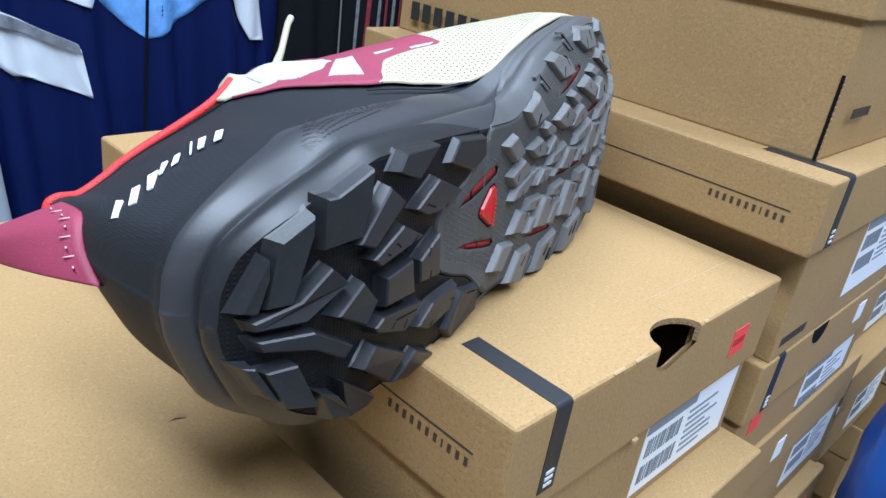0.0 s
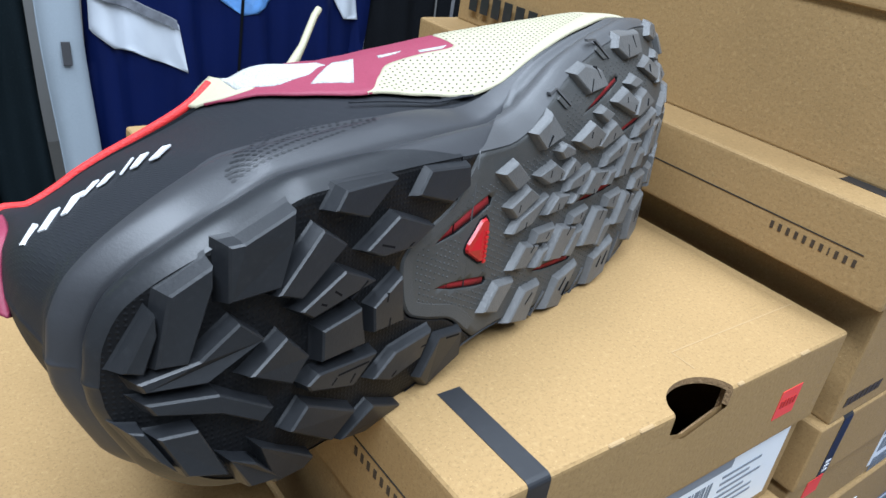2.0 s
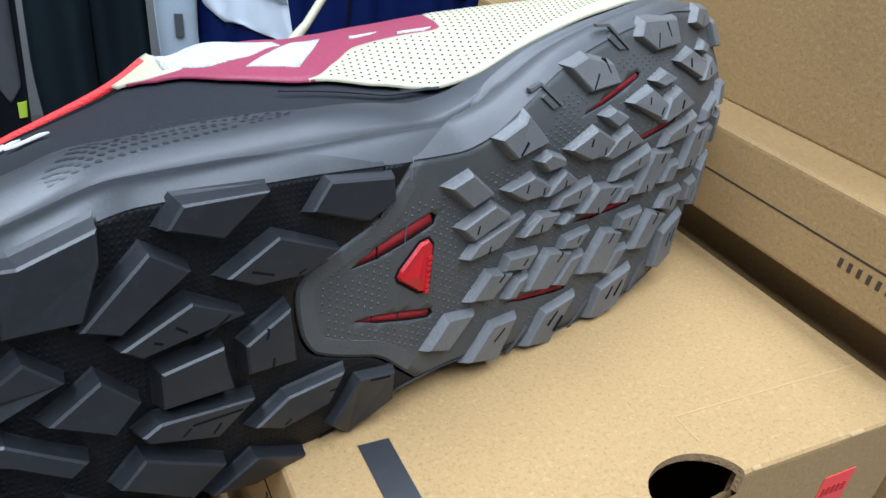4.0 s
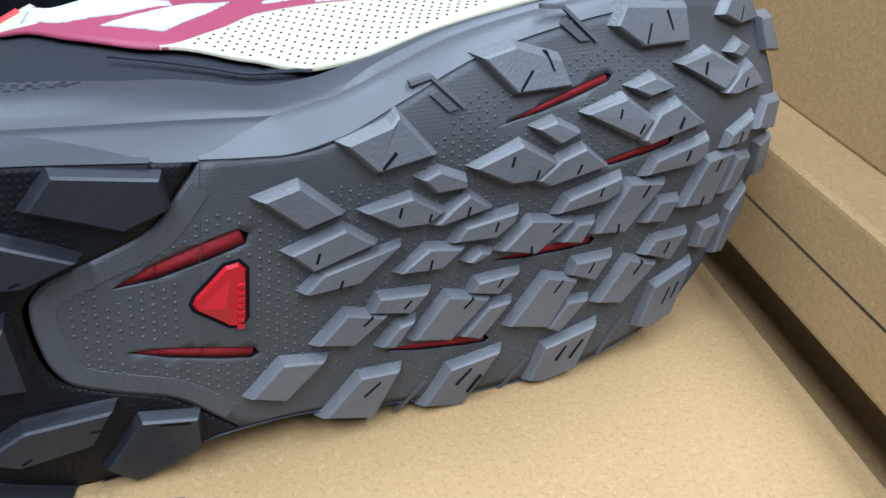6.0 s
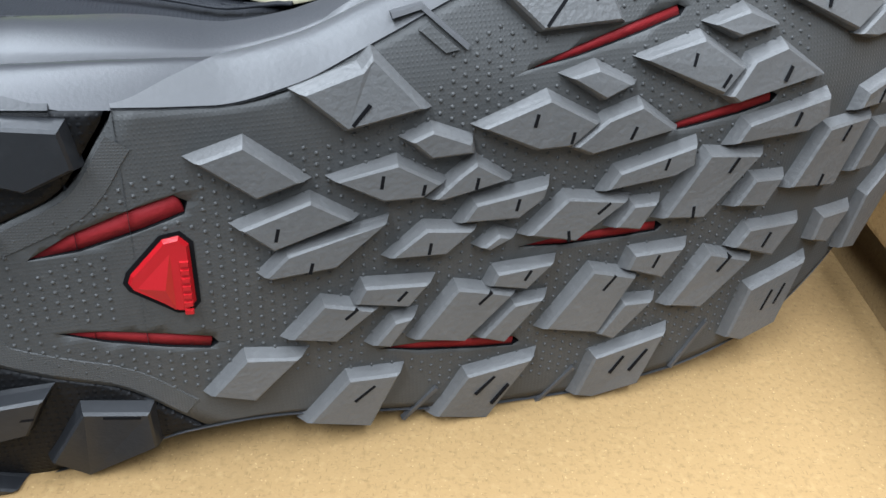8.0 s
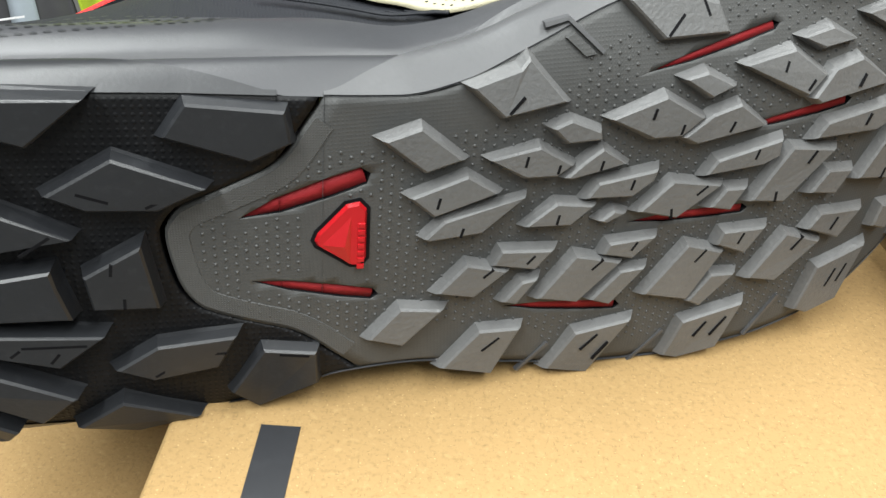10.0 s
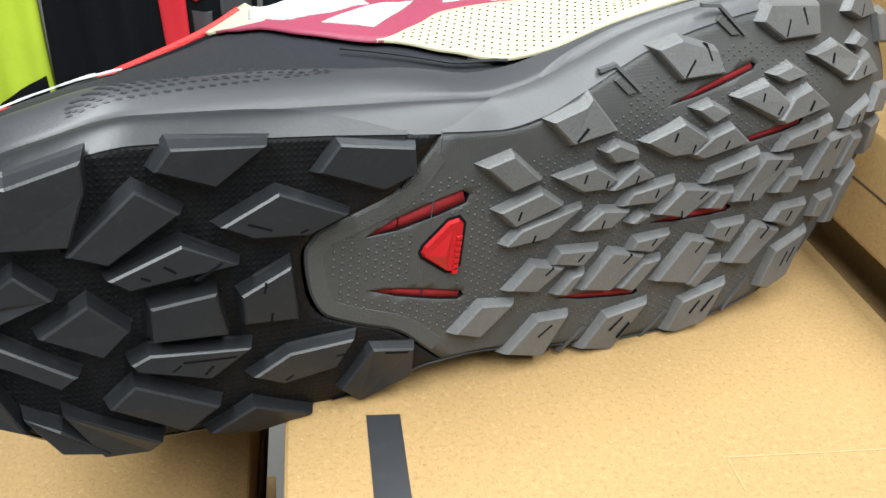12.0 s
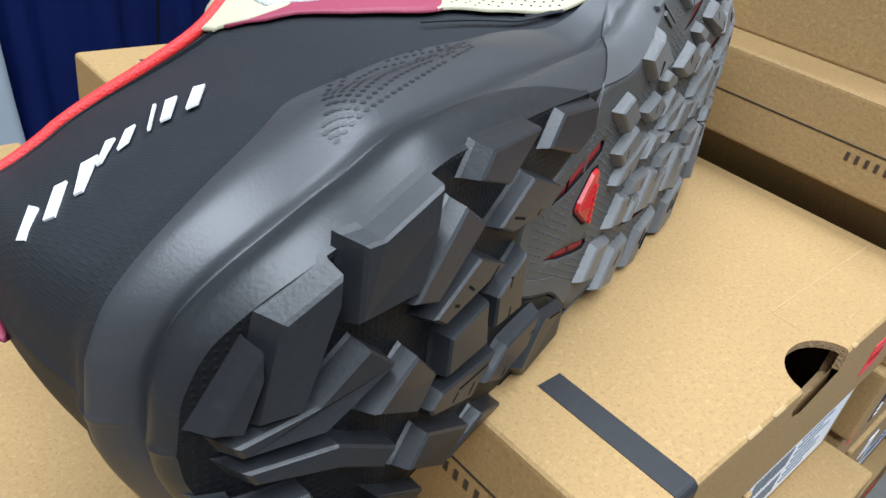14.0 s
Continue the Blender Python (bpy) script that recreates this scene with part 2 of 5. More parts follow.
def shoe_box(m, wide, deep, high, rim, label, stripe=True, side_text=True, sticker=False, paper=True, hole=False, left=0.0028):
    """Box with a lid; left is how far the lid stands out over the body on that side. Its own frame: origin at the front left corner of the base, end face towards -y, long side along y."""
    e = empty("shoe_box", m)
    tagged(e, label, "shoe box", "stacked shoe boxes")
    t, g = 0.003, 0.0028
    bm = slab(left, g, 0, wide - g, deep - g, high - 0.004, 0.0012)
    body = part("body", bm, CARD, e)
    inner = slab(left + t, g + t, t, wide - g - t, deep - g - t, high + 0.02)
    cut(body, inner)
    lid = part("lid", slab(0, 0, high - rim, wide, deep, high, 0.0022, 3), CARD, e)
    cut(lid, slab(t - 0.0006, t - 0.0006, high - rim - 0.02, wide - t + 0.0006, deep - t + 0.0006, high - t))
    if hole:
        cx, r = hole
        def cutter(r=r, drop=0.0195):
            bm = bmesh.new()
            n, rings = 40, []
            for dz in (-0.018, 0.02):
                rings.append(dz)
            outline = []
            for i in range(n):
                a = 2 * math.pi * i / n
                outline.append((cx + r * math.cos(a), 0.000 + 0.72 * r * math.sin(a)))
            low = [bm.verts.new((x * 1.0, y, high - drop + 0.0105 * (abs(x - cx) / r) ** 2.2)) for x, y in outline]
            top = [bm.verts.new((x, y, high + 0.02)) for x, y in outline]
            bm.faces.new(low[::-1])
            bm.faces.new(top)
            for i in range(n):
                j = (i + 1) % n
                bm.faces.new((low[i], low[j], top[j], top[i]))
            return bm
        cut(lid, cutter(), CARD_INSIDE)
        cut(body, cutter(r * 1.25, 0.024), CARD_INSIDE)
    p = 0.0003
    if stripe:
        s0 = 0.0222
        # one printed band that runs over the rounded edge from the lid's top to its end
        arc = [(0.0022 - (0.0022 + p) * math.sin(a), high - 0.0022 + (0.0022 + p) * math.cos(a)) for a in (math.pi / 2 * i / 5 for i in range(6))]
        run = [(0.047, high + p)] + arc + [(-p, high - 0.040)]
        bm = bmesh.new()
        over = [(bm.verts.new((s0, y, z)), bm.verts.new((s0 + 0.0095, y, z))) for y, z in run]
        under = [(bm.verts.new((s0, y + 0.0005, z - 0.0005)), bm.verts.new((s0 + 0.0095, y + 0.0005, z - 0.0005))) for y, z in run]
        for (a0, a1), (b0, b1), (c0, c1), (d0, d1) in zip(over, over[1:], under, under[1:]):
            bm.faces.new((a0, a1, b1, b0))
            bm.faces.new((a0, b0, d0, c0))
            bm.faces.new((a1, c1, d1, b1))
        part("stripe", bm, INK, e, "black printed stripe")
        letters(e, "logo", WHITE_PRINT, Vector((s0 + 0.0025, -p, high - 0.0375)), X, Z, (0.0048,), 0.0014, 0.002, label="white logo shape")
        letters(e, "logo", WHITE_PRINT, Vector((s0 + 0.0025, -p, high - 0.0345)), X, Z, (0.0048,), 0.0014, 0.002, label="white logo shape")
        letters(e, "logo", WHITE_PRINT, Vector((s0 + 0.0025, -p, high - 0.0315)), X, Z, (0.0048,), 0.0014, 0.002, label="white logo shape")
    if side_text:
        # printed web address along the long side's lid, with a thin rule above it
        part("rule", slab(-p, 0.0155, high - 0.0206, 0, deep - 0.03, high - 0.0201), INK, e, "thin black printed rule")
        letters(e, "printed_word", PRINT_BROWN, Vector((0, 0.0598, high - 0.0272)), -Y, Z, (0.0016,) * 7 + (0.0006,) + (0.0016,) * 3, 0.0036, 0.0026,
                label="brown printed bar")
    if paper:
        lab = part("label", slab(0.112, g - p, high - min(0.096, high - 0.006), 0.206, g, high - rim + 0.012), PAPER, e, "white paper size label")
        part("heading", slab(0.1125, g - 2 * p, high - rim - 0.0085, 0.16, g - p, high - rim - 0.001), PRINT_GREY, lab)
        rnd = random.Random(5)
        for row in (0.0235, 0.0395):
            x = 0.116
            while x < 0.149:
                wd = rnd.choice((0.0004, 0.0006, 0.0009))
                part("bar", slab(x, g - 2 * p, high - rim - row, x + wd, g - p, high - rim - row + 0.011), PRINT_GREY, lab)
                x += wd + rnd.choice((0.0006, 0.0011, 0.0016))
        for row in range(7):
            part("bar", slab(0.156, g - 2 * p, high - rim - 0.014 - 0.0042 * row, 0.156 + 0.022 + 0.012 * rnd.random(), g - p,
                             high - rim - 0.0125 - 0.0042 * row), PRINT_GREY, lab)
    if sticker:
        st = part("price_sticker", slab(wide - 0.0425, -p, high - 0.0345, wide - 0.0265, 0, high - 0.0190), RED_STICKER, e, "bright red price sticker")
        for i in range(5):
            part("bar", slab(wide - 0.0405 + 0.0026 * i, -2 * p, high - 0.0285, wide - 0.0391 + 0.0026 * i, -p, high - 0.0245), STICKER_PRINT, st)
    return e


# ---- the setting: shop floor, walls, ceiling ----
FLOOR_MAT = material("grey_shop_floor", (0.17, 0.163, 0.15), 0.45, grain=0.2, grain_scale=60, stain=0.2, stain_scale=3)
WALL_MAT = material("off_white_shop_wall", (0.34, 0.336, 0.325), 0.8, grain=0.05, grain_scale=80, stain=0.1, stain_scale=2)
FLOOR_Z = -0.82


def structure(name, bm, mat, label):
    return tagged(mesh_object(name, bm, mat), label, name.split("_")[0], kind="structure")


structure("floor", slab(-2.5, -2.2, FLOOR_Z - 0.1, 2.6, 2.4, FLOOR_Z), FLOOR_MAT, "plain grey shop floor")
structure("ceiling", slab(-2.5, -2.2, 1.8, 2.6, 2.4, 1.9), WALL_MAT, "plain off-white shop ceiling")
structure("wall_north", slab(-2.5, 2.4, FLOOR_Z, 2.6, 2.5, 1.8), WALL_MAT, "plain off-white shop wall")
structure("wall_south", slab(-2.5, -2.3, FLOOR_Z, 2.6, -2.2, 1.8), WALL_MAT, "plain off-white shop wall")
structure("wall_east", slab(2.6, -2.3, FLOOR_Z, 2.7, 2.5, 1.8), WALL_MAT, "plain off-white shop wall")
structure("wall_west", slab(-2.6, -2.3, FLOOR_Z, -2.5, 2.5, 1.8), WALL_MAT, "plain off-white shop wall")

# ---- stacks of boxes ----
BOX = "closed brown cardboard shoe box with printed black stripe"
show_box = shoe_box(pose(-0.0124, 0, -0.10), 0.2162, 0.3215, 0.10, 0.0485, "brown cardboard shoe box with thumb hole and red sticker",
                    sticker=True, hole=(0.1103, 0.0176))
side_box = shoe_box(pose(0.2065, -0.0070, -0.0573), 0.225, 0.361, 0.111, 0.0412, "brown cardboard shoe box carrying another box", left=0.013)
tall_box = shoe_box(pose(0.2345, 0.0120, 0.0537), 0.215, 0.340, 0.125, 0.052, "tall brown cardboard shoe box on top of the stack", stripe=False,
         side_text=False, paper=False)
heel_box = shoe_box(pose(-0.262, -0.02, -0.18), 0.2365, 0.40, 0.11, 0.05, "plain brown cardboard shoe box below the shoe's heel", side_text=False, stripe=False, paper=False)
shoe_box(pose(-0.0124, -0.021, -0.21), 0.2185, 0.34, 0.11, 0.045, BOX)

letters(tall_box, "printed_word", INK, Vector((0, 0.322, 0.010)), -Y, Z, (0.0085,) * 7, 0.0135, 0.0040, label="bold black printed bar")
letters(tall_box, "printed_word", PRINT_BROWN, Vector((0.026, 0, 0.022)), X, Z, (0.003,) * 7, 0.0055, 0.0012, label="brown printed bar")
part("slit", slab(0.0022, 0.0026, 0.001, 0.0029, 0.0044, 0.046), RIM_AND_HOLE_SHADE, tall_box, "dark open corner of the board")
for k in range(15):
    part("flute", slab(0.0026, 0.0021, 0.001 + 0.003 * k, 0.0049, 0.0029, 0.0029 + 0.003 * k, 0.0003, 1), CARD_INSIDE, tall_box, "cut corrugated edge")
# print and creases on the lid below the shoe, and print on the tall box
for k in range(3):
    part("logo", slab(0.0232, 0.291 + 0.005 * k, 0.10, 0.0405, 0.2936 + 0.005 * k, 0.1003), INK, show_box, "dark printed logo shape")
CREASE = material("scuffed_cardboard", (0.36, 0.242, 0.113), 0.75, grain=0.3, grain_scale=600)
part("crease", slab(0.123, 0.0262, 0.1, 0.212, 0.0267, 0.10014), CREASE, show_box, "pale pressed crease")
part("crease", slab(0.1225, 0.0150, 0.1, 0.1230, 0.0262, 0.10014), CREASE, show_box, "pale pressed crease")

# worn places on the lid's front edge
for x0, x1 in ((0.058, 0.066), (0.0735, 0.081), (0.131, 0.135), (0.176, 0.183)):
    part("worn_edge", slab(x0, -0.0002, 0.0984, x1, 0.0016, 0.1001, 0.0005, 1), CREASE, show_box, "pale scuffed edge of the board")
part("torn_flap", slab(0.0905, -0.0016, 0.0508, 0.0945, 0.0002, 0.0536, 0.0004, 1), CREASE, show_box, "pale torn flake of board")

# small tear in the lid below the heel
bm = bmesh.new()
bm.faces.new([bm.verts.new(p) for p in ((0.2022, 0.1649, 0.1102), (0.2050, 0.1648, 0.1102), (0.2094, 0.1632, 0.1102), (0.2070, 0.1660, 0.1102))])
part("tear", bm, RIM_AND_HOLE_SHADE, heel_box, "dark torn slit in the board")
bm = bmesh.new()
bm.faces.new([bm.verts.new(p) for p in ((0.2050, 0.1656, 0.1102), (0.2094, 0.1634, 0.1102), (0.2098, 0.1650, 0.1118), (0.2072, 0.1668, 0.1120))])
part("torn_flap", bm, CREASE, heel_box, "pale torn flap of board")

# ---- the shoe ----
SHOE = Matrix(((0.9648, 0.0236, 0.2618, 0.02905), (0.2586, 0.0931, -0.9615, 0.06068), (-0.0470, 0.9954, 0.0838, 0.04653), (0, 0, 0, 1)))
shoe = empty("trail_shoe", SHOE)
tagged(shoe, "black and cream trail shoe on its side, lugged sole outwards", "shoe")
MM = 0.001

UPPER_EDGE = ((-126, -8), (-125, 2), (-120, 13), (-106, 23), (-94, 28), (-74, 33), (-45, 33.4), (-6, 33.1), (10, 33.2), (24, 36.4), (38, 42.8), (57, 51.4),
              (78, 57.6), (100, 62.5), (125, 66.5), (145, 66), (159, 60.5), (168, 49), (173, 36), (175, 24))
LOWER_EDGE = ((-126, -8), (-125, -14), (-120, -24), (-112, -34), (-98, -43), (-80, -48.5), (-58, -50), (-35, -49), (-18, -43.7), (2, -36.5), (16, -35.5), (44, -38.8), (66, -41.5),
              (88, -41.1), (110, -37.4), (126, -33.1), (140, -27.4), (155, -14.8), (166, 2), (172, 14), (175, 24))


def sole_h(s, w):
    """The outsole's base surface over its plan, all in mm: bevelled heel, toe spring, rounded sides."""
    h = -2.0 + 1.6 * max(0.0, min(1.0, (s + 32) / 34))
    if s < -85:
        h -= 13.5 * ((-85 - s) / 40) ** 2
    if s > 105:
        h -= 13.0 * ((s - 105) / 65) ** 2
    ball = max(0.0, min(1.0, s / 30))
    side = 36 - 7 * ball
    if w > side:
        x = (w - side) / 30
        h -= (11.0 + 3.0 * ball) * x * x / (1 + 0.35 * ball * x ** 3)
    if w < -34:
        h -= 6.0 * ((-34 - w) / 20) ** 2
    return h


def edges(s):
    return spline(LOWER_EDGE, s), spline(UPPER_EDGE, s)


def stations(s0, s1, n):
    """Positions along the shoe, closer together towards its ends."""
    return [s0 + (s1 - s0) * 0.5 * (1 - math.cos(math.pi * i / (n - 1))) for i in range(n)]


def split_line(w):
    """Where the black heel piece meets the grey forefoot piece, across the sole."""
    return spline(((-60, 6), (-38, 4), (-31, -3), (-24, -12), (-20.5, -23), (-16, -32.5), (-8, -36.5), (2.7, -38), (8.3, -35), (12.8, -26), (19, -14.5),
                   (27, -9), (33, -5.5), (60, 0)), w)


def sole_sheet(side, lift=0.0, gap=0.6):
    """One of the two outsole pieces as a slab 3 mm thick that follows the base surface."""
    bm = bmesh.new()
    rows = 46
    grid = {}
    for j in range(rows + 1):
        v = j / rows
        for i in range(71):
            u = i / 70
            # sweep u from the dividing line to the end, v across the sole
            w_mid = -46 + v * 79
            s_split = split_line(w_mid)
            end = -126 if side < 0 else 175
            k = u ** 1.0
            s = s_split + side * gap + (end - s_split - side * gap) * (1 - (1 - k) ** 1.6)
            lo, hi = edges(s)
            w = lo + (hi - lo) * v if u > 0.12 else (1 - u / 0.12) * max(lo, min(hi, w_mid)) + u / 0.12 * (lo + (hi - lo) * v)
            grid[i, j] = (s, w)
    top = {k: bm.verts.new((s * MM, w * MM, (sole_h(s, w) + lift) * MM)) for k, (s, w) in grid.items()}
    low = {k: bm.verts.new((s * MM, w * MM, (sole_h(s, w) + lift - 3.2) * MM)) for k, (s, w) in grid.items()}
    for i in range(70):
        for j in range(rows):
            bm.faces.new((top[i, j], top[i + 1, j], top[i + 1, j + 1], top[i, j + 1]))
            bm.faces.new((low[i, j], low[i, j + 1], low[i + 1, j + 1], low[i + 1, j]))
    for i in range(70):
        for j in (0, rows):
            bm.faces.new((top[i, j], low[i, j], low[i + 1, j], top[i + 1, j]))
    for j in range(rows):
        for i in (0, 70):
            bm.faces.new((top[i, j], top[i, j + 1], low[i, j + 1], low[i, j]))
    bmesh.ops.remove_doubles(bm, verts=bm.verts[:], dist=0.00005)
    return bm


heel_piece = part("heel_outsole", sole_sheet(-1), RUBBER_BLACK_SHADED, shoe, "black knurled rubber heel outsole, colour deepened for shade between lugs", True)
toe_piece = part("forefoot_outsole", sole_sheet(1), RUBBER_GREY_SHADED, shoe, "grey dotted rubber forefoot outsole, colour lowered for shade between lugs", True)


def grow(ring, d):
    """A convex-ish outline moved outwards by d (inwards: minus)."""
    n, out = len(ring), []
    area = sum(ring[i][0] * ring[(i + 1) % n][1] - ring[(i + 1) % n][0] * ring[i][1] for i in range(n))
    sign = 1 if area > 0 else -1
    for i in range(n):
        a, b, c = Vector(ring[i - 1]), Vector(ring[i]), Vector(ring[(i + 1) % n])
        d0, d1 = (b - a).normalized(), (c - b).normalized()
        n0, n1 = Vector((d0.y, -d0.x)) * sign, Vector((d1.y, -d1.x)) * sign
        k = (n0 + n1)
        k = k / max(0.45, 1 + n0.dot(n1))
        out.append(tuple(b + k * d))
    return out


def lug(owner, mat, ring, tall=4.6, sipes=(), slope=0.0):
    """A moulded lug over its plan outline in mm: flared root, straight wall, softened rim, and thin black bars set in
    its top for the shade of sipes.
    """
    bm = bmesh.new()
    levels = ((0.9, -0.6), (0.35, 0.9), (-0.25, tall - 0.55), (-0.75, tall))
    rings = []
    for d, z in levels:
        rings.append([bm.verts.new((s * MM, w * MM, (sole_h(s, w) + z) * MM)) for s, w in grow(ring, d)])
    n = len(ring)
    for a, b in zip(rings, rings[1:]):
        for i in range(n):
            bm.faces.new((a[i], a[(i + 1) % n], b[(i + 1) % n], b[i]))
    bm.faces.new(rings[-1])
    bm.faces.new(rings[0][::-1])
    ob = part("lug", bm, mat, owner)
    for (s0, w0), (s1, w1) in sipes:
        d = Vector((s1 - s0, w1 - w0)).normalized()
        q = Vector((-d.y, d.x)) * 0.32
        bm = bmesh.new()
        foot = [(s0 - q.x, w0 - q.y), (s1 - q.x, w1 - q.y), (s1 + q.x, w1 + q.y), (s0 + q.x, w0 + q.y)]
        low = [bm.verts.new((s * MM, w * MM, (sole_h(s, w) + tall - 1.5) * MM)) for s, w in foot]
        top = [bm.verts.new((s * MM, w * MM, (sole_h(s, w) + tall + 0.04) * MM)) for s, w in foot]
        bm.faces.new(top)
        for i in range(4):
            bm.faces.new((low[i], low[(i + 1) % 4], top[(i + 1) % 4], top[i]))
        # uncut: a black bar stands in for the dark of the slit
        part("sipe", bm, RIM_AND_HOLE_SHADE, ob)
    return ob


def fore(*ring, **kw):
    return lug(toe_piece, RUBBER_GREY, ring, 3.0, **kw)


def heel(*ring, tall=5.2, **kw):
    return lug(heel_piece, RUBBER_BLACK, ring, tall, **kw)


# forefoot: the row near the arch, then the chevrons towards the toe
fore((6.2, 24.7), (14.8, 27.8), (25.0, 20.0), (16.4, 16.9))
fore((12.7, 11.4), (25.8, 16.6), (33.8, 11.8), (19.0, 6.1), sipes=(((19.4, 8.6), (19.9, 11.3)),))
fore((16.7, 0.8), (21.2, 5.6), (40.0, 11.1), (30.6, 1.5), (18.1, -0.1), sipes=(((25.4, 1.1), (25.9, 3.5)),))
fore((29.7, 19.9), (41.4, 23.1), (50.4, 18.4), (46.5, 15.3), (38.9, 15.0), sipes=(((38.4, 18.1), (38.7, 20.7)), ((46.2, 16.3), (46.5, 18.5))))
fore((47.8, 14.9), (52.7, 19.7), (56.2, 22.6), (63.4, 18.3), (50.1, 14.4), sipes=(((56.4, 16.9), (56.7, 19.3)),))
fore((42.8, 27.0), (47.4, 29.2), (55.1, 26.5), (55.8, 23.9), (47.4, 23.1))
fore((40.3, 2.7), (47.4, 9.1), (57.6, 8.1), (52.0, 2.5), sipes=(((48.2, 3.3), (48.5, 5.9)),))
fore((53.9, 9.3), (56.6, 13.8), (71.5, 17.0), (71.0, 13.6), (66.1, 9.5), sipes=(((65.1, 11.7), (65.5, 14.3)),))
fore((58.6, 3.5), (62.3, 6.7), (65.9, 5.6), (60.8, 2.5))
fore((23.8, 36.0), (34.7, 39.7), (36.7, 42.1), (46.3, 32.7), (32.1, 29.1), sipes=(((33.1, 30.3), (36.1, 33.9)),))
fore((57.9, 52.8), (67.5, 55.5), (80.5, 52.9), (83.5, 46.7), (67.3, 45.1), sipes=(((68.0, 46.0), (71.7, 50.3)), ((75.8, 54.3), (77.8, 50.1))))
fore((56.1, 28.9), (69.1, 34.4), (80.0, 29.3), (75.0, 24.4), (67.9, 23.9), sipes=(((66.5, 28.9), (66.9, 31.4)), ((74.3, 25.3), (74.6, 27.7))))
fore((74.7, 24.3), (81.2, 30.1), (88.0, 32.7), (96.7, 27.2), (79.2, 22.4), sipes=(((86.6, 25.7), (87.4, 28.3)),))
fore((72.3, 37.6), (78.3, 39.5), (86.1, 36.3), (80.1, 33.3))
fore((87.0, 40.5), (100.0, 44.4), (109.7, 38.9), (105.1, 33.7), sipes=(((97.6, 39.3), (98.2, 41.6)), ((104.4, 35.4), (105.9, 37.8))))
fore((106.3, 33.4), (111.0, 40.4), (118.8, 42.8), (129.5, 36.9), (108.8, 31.9), sipes=(((118.9, 36.1), (120.2, 38.9)),))
fore((101.4, 46.3), (109.7, 49.1), (117.0, 46.3), (107.8, 43.9))
fore((119.1, 51.4), (131.9, 54.7), (146.4, 49.5), (137.7, 44.3), sipes=(((129.1, 49.0), (130.1, 51.8)),))
fore((138.0, 43.6), (146.3, 48.7), (153.0, 50.5), (160.6, 44.6), (143.7, 42.7), sipes=(((148.1, 44.7), (149.9, 47.0)),))
fore((68.1, 5.4), (75.8, 13.9), (89.6, 12.3), (79.3, 3.2), sipes=(((82.8, 9.7), (85.2, 12.1)), ((77.6, 3.7), (77.0, 6.3))))
fore((83.4, 14.3), (85.8, 18.8), (102.2, 24.2), (102.8, 19.2), (98.7, 16.8), sipes=(((95.8, 18.7), (96.2, 21.3)),))
fore((87.2, 5.7), (90.6, 11.3), (96.8, 11.6), (93.7, 4.8))
fore((98.0, 7.0), (105.3, 21.9), (119.0, 21.0), (108.1, 6.5), sipes=(((111.1, 17.2), (112.6, 20.6)), ((105.2, 7.1), (104.8, 9.9))))
fore((110.3, 23.1), (112.6, 27.9), (132.6, 32.7), (134.1, 27.6), (129.0, 24.6), sipes=(((124.6, 26.6), (125.3, 29.5)),))
fore((114.9, 8.5), (118.5, 15.2), (126.9, 15.0), (123.7, 7.7))
fore((129.2, 11.3), (135.2, 25.2), (148.6, 26.6), (143.6, 9.9), sipes=(((137.9, 10.8), (138.3, 13.8)), ((140.8, 21.4), (141.9, 24.9))))
fore((142.6, 27.9), (143.8, 32.1), (155.6, 36.5), (153.5, 28.6), sipes=(((148.8, 29.1), (149.7, 32.1)),))
fore((148.1, 12.4), (152.0, 23.7), (160.6, 23.3), (156.0, 12.4))
fore((20.7, -14.5), (27.8, -6.2), (38.9, -8.7), (30.6, -16.3), sipes=(((32.1, -10.3), (34.5, -8.1)),))
fore((33.7, -7.5), (35.7, -3.0), (49.5, -3.4), (45.1, -9.3), sipes=(((42.5, -7.1), (44.3, -4.9)),))
fore((37.5, -18.2), (42.0, -12.1), (46.6, -11.3), (41.8, -19.2))
fore((46.4, -17.9), (54.8, -5.3), (67.9, -8.0), (57.8, -19.8), sipes=(((59.7, -9.9), (62.3, -7.1)),))
fore((61.5, -6.1), (62.8, -2.5), (75.6, -1.1), (70.2, -7.7), sipes=(((69.1, -4.9), (70.3, -2.5)),))
fore((60.7, -19.3), (67.6, -10.7), (74.9, -9.9), (66.9, -21.3))
fore((75.2, -18.9), (84.6, -4.0), (95.8, -6.6), (89.0, -21.6), sipes=(((87.8, -9.5), (90.2, -5.9)),))
fore((92.4, -5.1), (93.4, -0.8), (106.1, 0.2), (101.9, -8.1), sipes=(((98.6, -4.7), (99.6, -1.5)),))
fore((88.7, -21.9), (93.8, -13.5), (101.5, -13.5), (93.3, -24.0))
fore((104.7, -16.0), (112.4, -2.2), (125.3, -5.7), (114.3, -17.7), sipes=(((115.8, -7.7), (118.4, -3.8)),))
fore((118.4, -2.2), (121.3, 2.8), (136.2, 2.8), (130.9, -6.2), sipes=(((126.7, -2.8), (128.0, 0.8)),))
fore((143.2, -4.7), (143.8, 2.2), (154.4, 2.4), (149.5, -6.7))
fore((124.9, -28.7), (127.4, -14.5), (144.1, -9.4), (140.8, -27.9), (130.3, -30.8), sipes=(((133.6, -22.0), (135.2, -16.4)), ((137.4, -21.0), (139.0, -15.4))))
fore((156.3, -10.3), (158.7, 4.5), (165.5, 11.7), (169.1, 3.5), (162.8, -11.6))
